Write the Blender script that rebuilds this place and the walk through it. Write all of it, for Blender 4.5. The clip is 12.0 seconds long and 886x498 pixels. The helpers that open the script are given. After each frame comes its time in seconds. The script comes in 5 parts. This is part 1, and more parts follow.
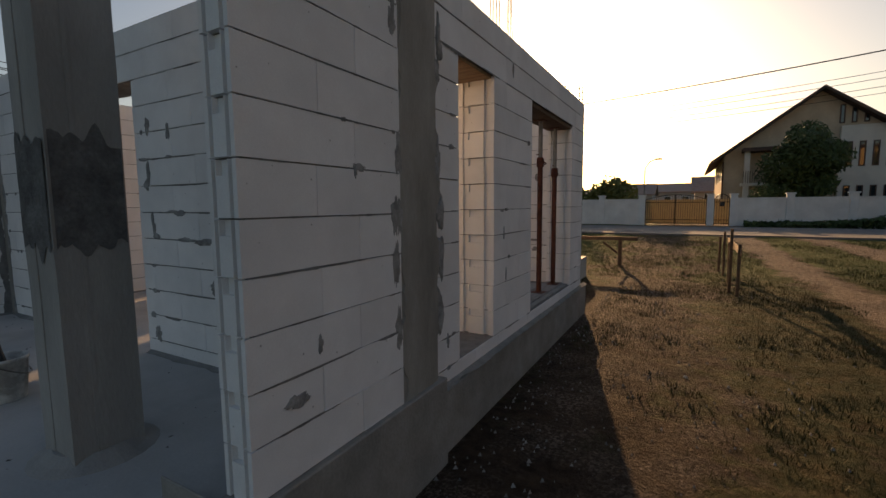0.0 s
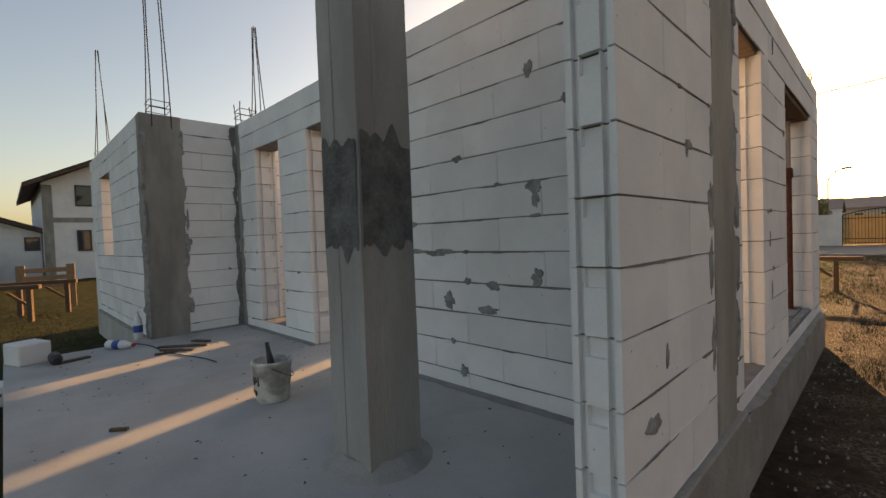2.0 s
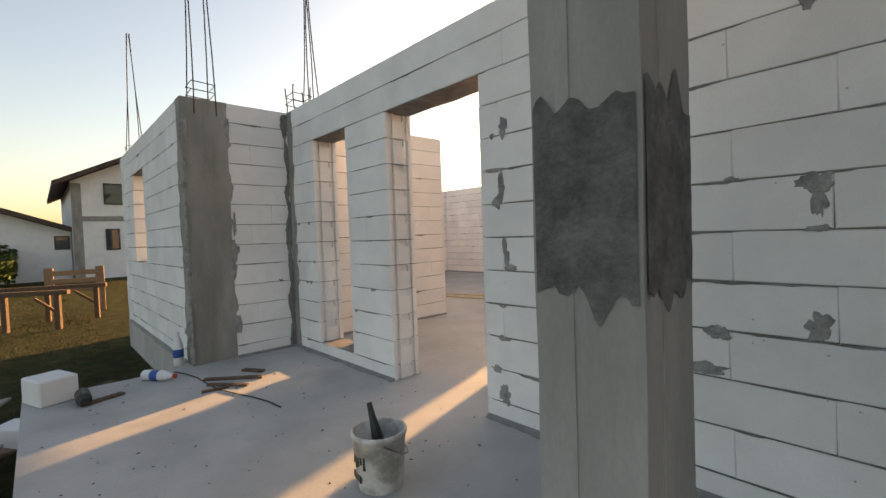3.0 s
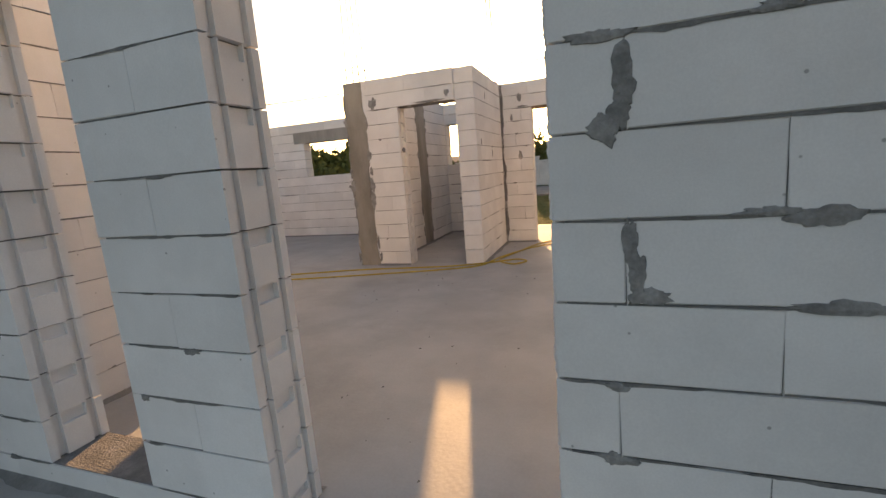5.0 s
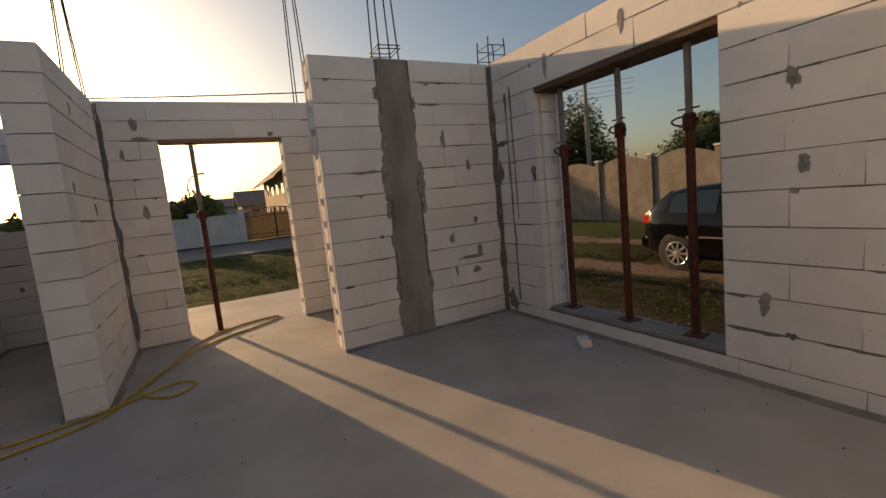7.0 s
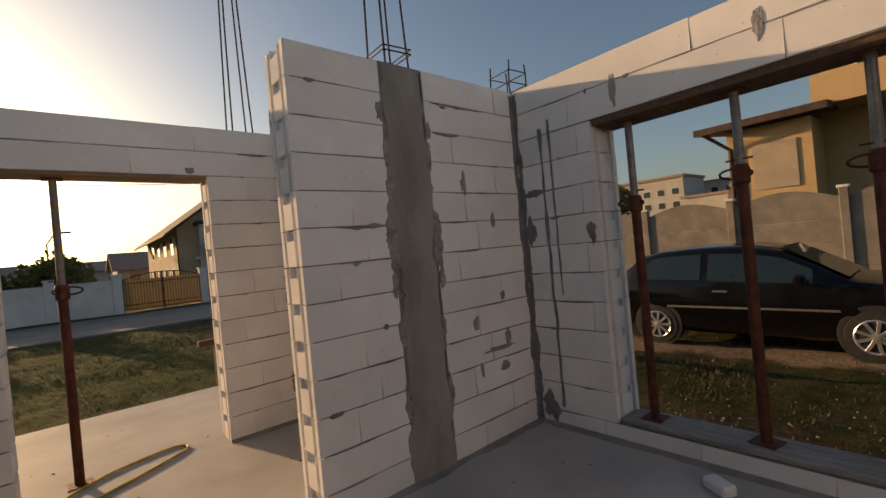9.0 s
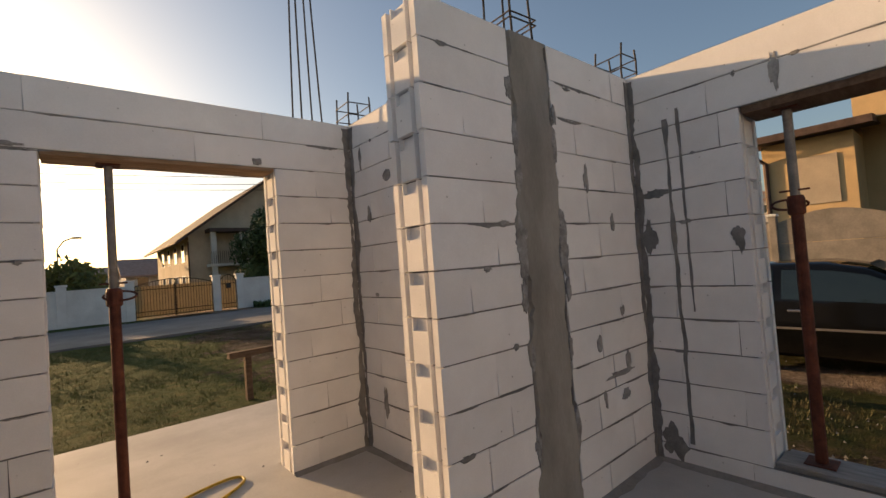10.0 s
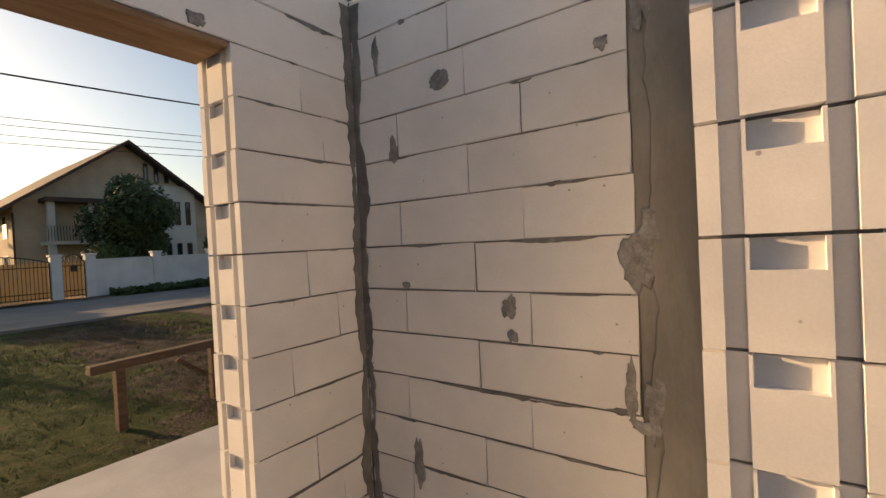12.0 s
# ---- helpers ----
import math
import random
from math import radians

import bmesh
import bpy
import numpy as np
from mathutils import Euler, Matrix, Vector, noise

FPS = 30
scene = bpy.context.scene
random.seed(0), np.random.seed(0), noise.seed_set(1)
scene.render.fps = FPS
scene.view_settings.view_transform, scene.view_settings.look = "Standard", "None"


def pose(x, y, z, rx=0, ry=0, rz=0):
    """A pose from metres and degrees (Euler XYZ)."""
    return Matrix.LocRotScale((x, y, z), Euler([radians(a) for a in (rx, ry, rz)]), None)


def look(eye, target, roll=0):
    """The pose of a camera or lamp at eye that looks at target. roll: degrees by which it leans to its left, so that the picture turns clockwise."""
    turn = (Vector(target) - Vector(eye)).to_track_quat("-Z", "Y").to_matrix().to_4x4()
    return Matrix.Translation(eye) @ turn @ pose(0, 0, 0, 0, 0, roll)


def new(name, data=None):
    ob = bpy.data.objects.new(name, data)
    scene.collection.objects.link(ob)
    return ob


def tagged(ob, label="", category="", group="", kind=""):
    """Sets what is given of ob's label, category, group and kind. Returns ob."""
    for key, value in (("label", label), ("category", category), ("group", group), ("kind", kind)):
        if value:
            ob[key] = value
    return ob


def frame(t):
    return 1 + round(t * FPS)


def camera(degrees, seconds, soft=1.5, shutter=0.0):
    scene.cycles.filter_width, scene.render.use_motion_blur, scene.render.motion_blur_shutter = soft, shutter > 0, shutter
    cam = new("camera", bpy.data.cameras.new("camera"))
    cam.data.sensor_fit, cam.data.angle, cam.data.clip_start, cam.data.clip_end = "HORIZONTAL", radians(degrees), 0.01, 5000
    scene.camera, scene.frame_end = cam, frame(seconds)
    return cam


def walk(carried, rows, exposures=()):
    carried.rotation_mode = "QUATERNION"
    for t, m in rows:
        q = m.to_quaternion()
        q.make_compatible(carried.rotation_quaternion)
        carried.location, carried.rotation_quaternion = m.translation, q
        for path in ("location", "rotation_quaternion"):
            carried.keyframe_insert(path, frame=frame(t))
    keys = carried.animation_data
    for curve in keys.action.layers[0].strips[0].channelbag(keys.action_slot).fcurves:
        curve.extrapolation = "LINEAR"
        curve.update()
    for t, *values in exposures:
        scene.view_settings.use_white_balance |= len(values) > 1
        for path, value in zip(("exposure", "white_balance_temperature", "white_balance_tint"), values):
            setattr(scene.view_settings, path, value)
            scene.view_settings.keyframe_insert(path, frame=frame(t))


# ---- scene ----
cam = camera(90.0, 12.0)
PATH = [
    (0, (1.701, 0.377, 1.203), (0.729, 2.113, 1.004), -0.5),
    (0.5, (1.722, 0.376, 1.245), (0.744, 2.12, 1.219), 0.3),
    (1, (1.721, 0.341, 1.227), (0.726, 2.075, 1.23), 0.7),
    (1.5, (1.497, 0.251, 1.128), (0.209, 1.78, 1.093), 0.7),
    (2, (0.904, 0.118, 1.06), (-0.515, 1.526, 1.004), -2.1),
    (2.5, (0.28, 0.133, 0.992), (-1.21, 1.466, 0.942), -2.2),
    (2.7, (0.044, 0.163, 1.074), (-1.449, 1.493, 1.025), -2.2),
    (4.5, (-1.653, 0.76, 1.349), (-2.591, 2.501, 1.047), -1.8),
    (5, (-2.1, 1.207, 1.312), (-2.766, 3.06, 0.961), -4.6),
    (5.5, (-2.429, 1.606, 1.312), (-2.673, 3.547, 0.898), -5.8),
    (6, (-2.59, 2.07, 1.335), (-2.515, 4.02, 0.895), -8.3),
    (6.5, (-2.664, 2.561, 1.288), (-2.107, 4.449, 0.937), -6.1),
    (7, (-2.807, 3.045, 1.316), (-1.874, 4.797, 1.077), -5.8),
    (8.8, (-2.805, 4.556, 1.378), (-1.531, 6.097, 1.306), -5.1),
    (9, (-2.791, 4.7, 1.414), (-1.483, 6.212, 1.417), -5.4),
    (9.5, (-2.85, 5.041, 1.412), (-1.548, 6.557, 1.475), -4.7),
    (10, (-3.006, 5.491, 1.424), (-1.709, 7.012, 1.487), -4.3),
    (10.5, (-3.111, 5.871, 1.445), (-1.767, 7.351, 1.487), -4.5),
    (11, (-3.009, 6.354, 1.397), (-1.61, 7.782, 1.443), -4.0),
    (11.5, (-2.921, 6.73, 1.406), (-1.471, 8.107, 1.416), -4.2),
    (12, (-2.754, 7.094, 1.408), (-1.123, 8.251, 1.377), -2.9),
]
LIGHTS = [(0, 0.3, 6600, 15), (0.6, 0.1, 6650, 15), (1.2, 0.35, 6800, 16), (1.5, 0.75, 7000, 17), (2.0, 1.3, 7600, 17), (2.5, 1.9, 8000, 17), (4.5, 1.85, 7400, 17), (5.0, 1.45, 7300, 17), (5.5, 0.72, 7100, 16), (6.0, 0.15, 6700, 13), (6.5, -0.05, 6550, 12), (7.0, 0.2, 6450, 12), (9.0, 0.25, 6250, 12), (10.0, 0.68, 6250, 12), (11.0, 0.95, 6200, 12), (12.0, 0.75, 6100, 11)]
walk(cam, [(t, look(eye, target, roll)) for t, eye, target, roll in PATH], LIGHTS)

# ---------- light ----------
SUN_EL, SUN_SLOPE = 11.6, 0.29
sun_to = Vector((-SUN_SLOPE, 1.0, 0)).normalized() * math.cos(radians(SUN_EL)) + Vector((0, 0, math.sin(radians(SUN_EL))))
lamp = bpy.data.lights.new("sun", "SUN")
lamp.energy, lamp.angle, lamp.color = 5.0, radians(0.6), (1.0, 0.60, 0.27)
sun = new("sun", lamp)
sun.matrix_world = look(sun_to * 60, (0, 0, 0))
world = bpy.data.worlds.new("sky")
scene.world = world
world.use_nodes = True
wn = world.node_tree.nodes
sky = wn.new("ShaderNodeTexSky")
sky.sky_type, sky.sun_disc = "NISHITA", False
sky.sun_elevation, sky.sun_rotation = radians(SUN_EL), math.atan2(-SUN_SLOPE, 1.0)
sky.air_density, sky.dust_density, sky.ozone_density = 1.0, 2.2, 0.7
wn["Background"].inputs["Strength"].default_value = 0.09
world.node_tree.links.new(sky.outputs["Color"], wn["Background"].inputs["Color"])

# ---------- materials ----------
def ramp_stops(node, stops):
    e = node.color_ramp.elements
    while len(e) < len(stops):
        e.new(0.5)
    for el, (p, c) in zip(e, stops):
        el.position, el.color = p, (*c, 1)


def surface(name, stops, scale=6.0, rough=0.85, fine=90.0, fine_amount=0.25, bump=0.2, bump_scale=None, metal=0.0, spec=0.35, island=0.0, random_ob=0.0, stretch=(1, 1, 1), big=0.0, big_colour=(0.2, 0.2, 0.2), big_scale=0.8, pits=0.0):
    """Two scales of noise: stains and grain, with fine relief."""
    m = bpy.data.materials.new(name)
    m.use_nodes = True
    nt = m.node_tree
    N, L = nt.nodes, nt.links
    b = N["Principled BSDF"]
    tc = N.new("ShaderNodeTexCoord")
    geo = N.new("ShaderNodeNewGeometry")
    mp = N.new("ShaderNodeMapping")
    mp.inputs["Scale"].default_value = stretch
    L.new(geo.outputs["Position"], mp.inputs["Vector"])
    n1 = N.new("ShaderNodeTexNoise")
    n1.inputs["Scale"].default_value, n1.inputs["Detail"].default_value, n1.inputs["Roughness"].default_value = scale, 6, 0.6
    L.new(mp.outputs[0], n1.inputs["Vector"])
    r = N.new("ShaderNodeValToRGB")
    ramp_stops(r, stops)
    L.new(n1.outputs["Fac"], r.inputs["Fac"])
    n2 = N.new("ShaderNodeTexNoise")
    n2.inputs["Scale"].default_value, n2.inputs["Detail"].default_value = fine, 3
    L.new(mp.outputs[0], n2.inputs["Vector"])
    mul = N.new("ShaderNodeMath")
    mul.operation = "MULTIPLY_ADD"
    mul.inputs[1].default_value, mul.inputs[2].default_value = fine_amount * 2, 1 - fine_amount
    L.new(n2.outputs["Fac"], mul.inputs[0])
    value = mul.outputs[0]
    if random_ob or island:
        src = N.new("ShaderNodeObjectInfo").outputs["Random"] if random_ob else geo.outputs["Random Per Island"]
        k = random_ob or island
        m2 = N.new("ShaderNodeMath")
        m2.operation = "MULTIPLY_ADD"
        m2.inputs[1].default_value, m2.inputs[2].default_value = k, 1 - k / 2
        L.new(src, m2.inputs[0])
        m3 = N.new("ShaderNodeMath")
        m3.operation = "MULTIPLY"
        L.new(m2.outputs[0], m3.inputs[0])
        L.new(value, m3.inputs[1])
        value = m3.outputs[0]
    hsv = N.new("ShaderNodeHueSaturation")
    L.new(r.outputs["Color"], hsv.inputs["Color"])
    L.new(value, hsv.inputs["Value"])
    colour = hsv.outputs["Color"]
    if big:
        n3 = N.new("ShaderNodeTexNoise")
        n3.inputs["Scale"].default_value, n3.inputs["Detail"].default_value, n3.inputs["Roughness"].default_value = big_scale, 8, 0.65
        L.new(mp.outputs[0], n3.inputs["Vector"])
        r3 = N.new("ShaderNodeValToRGB")
        ramp_stops(r3, [(0.5, (0, 0, 0)), (0.68, (big, big, big))])
        L.new(n3.outputs["Fac"], r3.inputs["Fac"])
        mix = N.new("ShaderNodeMix")
        mix.data_type = "RGBA"
        L.new(r3.outputs["Color"], mix.inputs["Factor"])
        L.new(colour, mix.inputs["A"])
        mix.inputs["B"].default_value = (*big_colour, 1)
        colour = mix.outputs["Result"]
    if pits:
        vo = N.new("ShaderNodeTexVoronoi")
        vo.inputs["Scale"].default_value = 11.0
        L.new(geo.outputs["Position"], vo.inputs["Vector"])
        rp = N.new("ShaderNodeValToRGB")
        ramp_stops(rp, [(0.035, (pits, pits, pits)), (0.06, (0, 0, 0))])
        L.new(vo.outputs["Distance"], rp.inputs["Fac"])
        mp2 = N.new("ShaderNodeMix")
        mp2.data_type = "RGBA"
        L.new(rp.outputs["Color"], mp2.inputs["Factor"])
        L.new(colour, mp2.inputs["A"])
        mp2.inputs["B"].default_value = (0.30, 0.29, 0.28, 1)
        colour = mp2.outputs["Result"]
    L.new(colour, b.inputs["Base Color"])
    b.inputs["Roughness"].default_value, b.inputs["Metallic"].default_value = rough, metal
    b.inputs["Specular IOR Level"].default_value = spec
    if bump:
        n4 = N.new("ShaderNodeTexNoise")
        n4.inputs["Scale"].default_value, n4.inputs["Detail"].default_value = bump_scale or fine, 5
        L.new(mp.outputs[0], n4.inputs["Vector"])
        bp = N.new("ShaderNodeBump")
        bp.inputs["Strength"].default_value, bp.inputs["Distance"].default_value = bump, 0.01
        L.new(n4.outputs["Fac"], bp.inputs["Height"])
        L.new(bp.outputs["Normal"], b.inputs["Normal"])
    return m


def grey(a, b=None, tint=(1, 1, 1)):
    b = a if b is None else b
    return [(0.35, tuple(a * t for t in tint)), (0.65, tuple(b * t for t in tint))]


M_BLOCK = surface("aerated_concrete", grey(0.70, 0.78, (1.0, 0.985, 0.975)), 2.5, 0.95, 160, 0.07, 0.10, 300, random_ob=0.11, spec=0.15, big=0.25, big_colour=(0.56, 0.54, 0.53), big_scale=2.2, pits=0.8)
M_MORTAR = surface("mortar", grey(0.15, 0.24, (1.0, 0.985, 0.96)), 9, 0.95, 120, 0.25, 0.7, 90, spec=0.15)
M_DAB = surface("mortar_dab", grey(0.19, 0.34, (1.0, 0.985, 0.96)), 14, 0.95, 90, 0.3, 0.8, 70, spec=0.15)
M_BED = surface("mortar_bed", grey(0.19, 0.26, (1.0, 0.98, 0.94)), 6, 0.95, 60, 0.2, 0.5, 40)
M_COLUMN = surface("cast_concrete", grey(0.21, 0.33, (1.0, 0.95, 0.86)), 3.0, 0.88, 110, 0.12, 0.35, 60, stretch=(1, 1, 0.35), big=0.5, big_colour=(0.13, 0.12, 0.11), big_scale=2.0)
M_POST = surface("post_concrete", grey(0.27, 0.37, (1.0, 0.96, 0.90)), 3.0, 0.85, 110, 0.12, 0.3, 60, stretch=(1, 1, 0.3), big=0.35, big_colour=(0.17, 0.165, 0.16), big_scale=2.5)
M_DAMP = surface("damp_mortar", grey(0.09, 0.17, (1.0, 0.98, 0.95)), 8, 0.95, 60, 0.35, 0.9, 45, spec=0.2)
M_FLOOR = surface("floor_screed", grey(0.36, 0.44, (1.0, 0.985, 0.955)), 1.6, 0.72, 70, 0.09, 0.15, 40, big=0.5, big_colour=(0.27, 0.265, 0.25), big_scale=1.1, spec=0.35)
M_PLINTH = surface("plinth_concrete", grey(0.22, 0.30, (1.0, 0.95, 0.87)), 4, 0.9, 60, 0.15, 0.5, 40, big=0.4, big_colour=(0.15, 0.13, 0.10), big_scale=1.5)
M_RUST = surface("rusty_steel", [(0.3, (0.055, 0.016, 0.010)), (0.7, (0.14, 0.045, 0.025))], 14, 0.62, 90, 0.3, 0.25, 60, metal=0.35)
M_GALV = surface("worn_steel", grey(0.16, 0.24, (1.0, 0.93, 0.86)), 16, 0.5, 90, 0.2, 0.15, 60, metal=0.6)
M_REBAR = surface("rebar_steel", grey(0.05, 0.09, (1.0, 0.85, 0.72)), 20, 0.65, 90, 0.2, 0.2, 80, metal=0.5)
M_WOOD = surface("raw_timber", [(0.3, (0.20, 0.125, 0.07)), (0.7, (0.34, 0.23, 0.14))], 5, 0.85, 60, 0.25, 0.35, 40, stretch=(1, 6, 6))
M_DARKWOOD = surface("weathered_timber", [(0.3, (0.075, 0.045, 0.028)), (0.7, (0.15, 0.10, 0.065))], 6, 0.9, 60, 0.25, 0.4, 40, stretch=(1, 5, 5))
M_GREYWOOD = surface("grey_board", grey(0.20, 0.32, (1, 0.96, 0.9)), 6, 0.9, 60, 0.2, 0.4, 40, stretch=(5, 1, 5))
M_BUCKET = surface("plastered_bucket", [(0.42, (0.62, 0.60, 0.56)), (0.6, (0.34, 0.32, 0.29))], 9, 0.75, 60, 0.15, 0.4, 30)
M_BLACK = surface("black_plastic", grey(0.02, 0.035), 8, 0.5, 60, 0.2, 0.1)
M_HOSE = surface("yellow_hose", [(0.3, (0.36, 0.25, 0.02)), (0.7, (0.55, 0.40, 0.05))], 8, 0.5, 60, 0.2, 0.05)
M_WHITE = surface("white_plastic", grey(0.62, 0.72), 6, 0.45, 60, 0.08, 0.05)
M_BLUE = surface("blue_label", grey(0.5, 0.6, (0.05, 0.16, 0.55)), 6, 0.4, 60, 0.1, 0.0)
M_RED = surface("red_plastic", grey(0.4, 0.5, (1, 0.07, 0.05)), 6, 0.4, 60, 0.1, 0.0)
M_SACK = surface("white_sack", grey(0.5, 0.7, (0.95, 0.98, 1.0)), 10, 0.7, 60, 0.1, 0.4, 20)
M_CARPAINT = surface("black_car_paint", grey(0.004, 0.006), 4, 0.10, 60, 0.05, 0.0, spec=0.3)
M_TYRE = surface("tyre_rubber", grey(0.018, 0.03), 10, 0.85, 60, 0.2, 0.2)
M_RIM = surface("alloy_rim", grey(0.55, 0.62), 6, 0.3, 60, 0.05, 0.0, metal=0.8)
M_CHROME = surface("bright_trim", grey(0.5, 0.6), 6, 0.25, 60, 0.05, 0.0, metal=0.9)
M_ROAD = surface("road_asphalt", grey(0.13, 0.19, (1, 0.97, 0.94)), 0.9, 0.85, 30, 0.2, 0.2, 30)
M_FENCE = surface("white_rendered_wall", grey(0.62, 0.74, (1, 0.985, 0.95)), 1.5, 0.9, 30, 0.08, 0.1, big=0.25, big_colour=(0.5, 0.48, 0.43))
M_PANEL = surface("concrete_panel", grey(0.18, 0.27, (1.0, 0.88, 0.74)), 2.0, 0.92, 25, 0.2, 0.4, 14, big=0.4, big_colour=(0.19, 0.16, 0.13), big_scale=0.9)
M_IRON = surface("gate_iron", grey(0.03, 0.05, (1, 0.85, 0.6)), 8, 0.5, 40, 0.2, 0.1, metal=0.4)
M_GATEGLOW = surface("gate_sun_glow", grey(0.45, 0.55, (1.0, 0.78, 0.42)), 3, 0.6, 30, 0.1, 0.0)
M_HOUSE = surface("ochre_render", grey(0.42, 0.5, (1.0, 0.82, 0.60)), 1.2, 0.92, 25, 0.1, 0.1, big=0.3, big_colour=(0.3, 0.25, 0.19), big_scale=0.5)
M_HOUSE2 = surface("pale_render", grey(0.55, 0.62, (1.0, 0.95, 0.86)), 1.2, 0.92, 25, 0.1, 0.1)
M_ORANGE = surface("orange_render", grey(0.52, 0.6, (1.0, 0.70, 0.36)), 1.2, 0.92, 25, 0.08, 0.1)
M_ROOF = surface("roof_tiles", [(0.3, (0.05, 0.032, 0.026)), (0.7, (0.11, 0.07, 0.055))], 3, 0.8, 14, 0.3, 0.5, 8)
# distant roofs: distance haze put into the colour, red paled towards grey
M_HAZEROOF = surface("hazed_red_roof_tiles", [(0.3, (0.26, 0.18, 0.15)), (0.7, (0.36, 0.27, 0.23))], 3, 0.85, 14, 0.3, 0.3, 8)
M_FAR = surface("far_render", grey(0.42, 0.5, (1.0, 0.93, 0.84)), 0.4, 0.95, 10, 0.1, 0.0)
M_BARK = surface("bark", grey(0.07, 0.13, (1, 0.8, 0.6)), 8, 0.95, 40, 0.3, 0.6, 25)
M_LEAF = surface("leaves", [(0.3, (0.030, 0.055, 0.016)), (0.7, (0.075, 0.105, 0.032))], 1.5, 0.7, 30, 0.2, 0.0, island=0.5)
M_LEAF2 = surface("yellow_green_leaves", [(0.3, (0.07, 0.085, 0.02)), (0.7, (0.14, 0.15, 0.04))], 1.5, 0.7, 30, 0.2, 0.0, island=0.5)
M_GRASS = surface("grass_blades", [(0.35, (0.028, 0.040, 0.010)), (0.65, (0.080, 0.066, 0.024))], 0.6, 0.8, 30, 0.2, 0.0, island=0.6)
M_LAWN = surface("green_grass_blades", [(0.35, (0.036, 0.066, 0.013)), (0.65, (0.095, 0.098, 0.027))], 0.6, 0.8, 30, 0.2, 0.0, island=0.6)
M_RUBBLE = surface("rubble", grey(0.16, 0.36, (1, 0.96, 0.9)), 6, 0.95, 60, 0.2, 0.6, 40, island=0.5)
M_WATER = surface("cable_sheath", grey(0.02, 0.03), 8, 0.6, 60, 0.1, 0.0)
M_TAIL = surface("tail_light", grey(0.5, 0.6, (1, 0.06, 0.03)), 8, 0.25, 60, 0.1, 0.0)

# yellow put into the gate sheet and let through, for low sun behind the bars
gn, gl = M_GATEGLOW.node_tree.nodes, M_GATEGLOW.node_tree.links
through_light = gn.new("ShaderNodeBsdfTranslucent")
through_light.inputs["Color"].default_value = (0.55, 0.45, 0.26, 1)
both = gn.new("ShaderNodeMixShader")
both.inputs["Fac"].default_value = 0.3
gl.new(gn["Principled BSDF"].outputs[0], both.inputs[1])
gl.new(through_light.outputs[0], both.inputs[2])
gl.new(both.outputs[0], gn["Material Output"].inputs["Surface"])


def glass(name, tint, rough=0.03):
    m = bpy.data.materials.new(name)
    m.use_nodes = True
    b = m.node_tree.nodes["Principled BSDF"]
    b.inputs["Base Color"].default_value = (*tint, 1)
    b.inputs["Roughness"].default_value = rough
    b.inputs["Specular IOR Level"].default_value = 0.8
    return m


M_GLASS = glass("dark_window_glass", (0.02, 0.025, 0.03))
M_CARGLASS = glass("tinted_car_glass", (0.012, 0.02, 0.02))


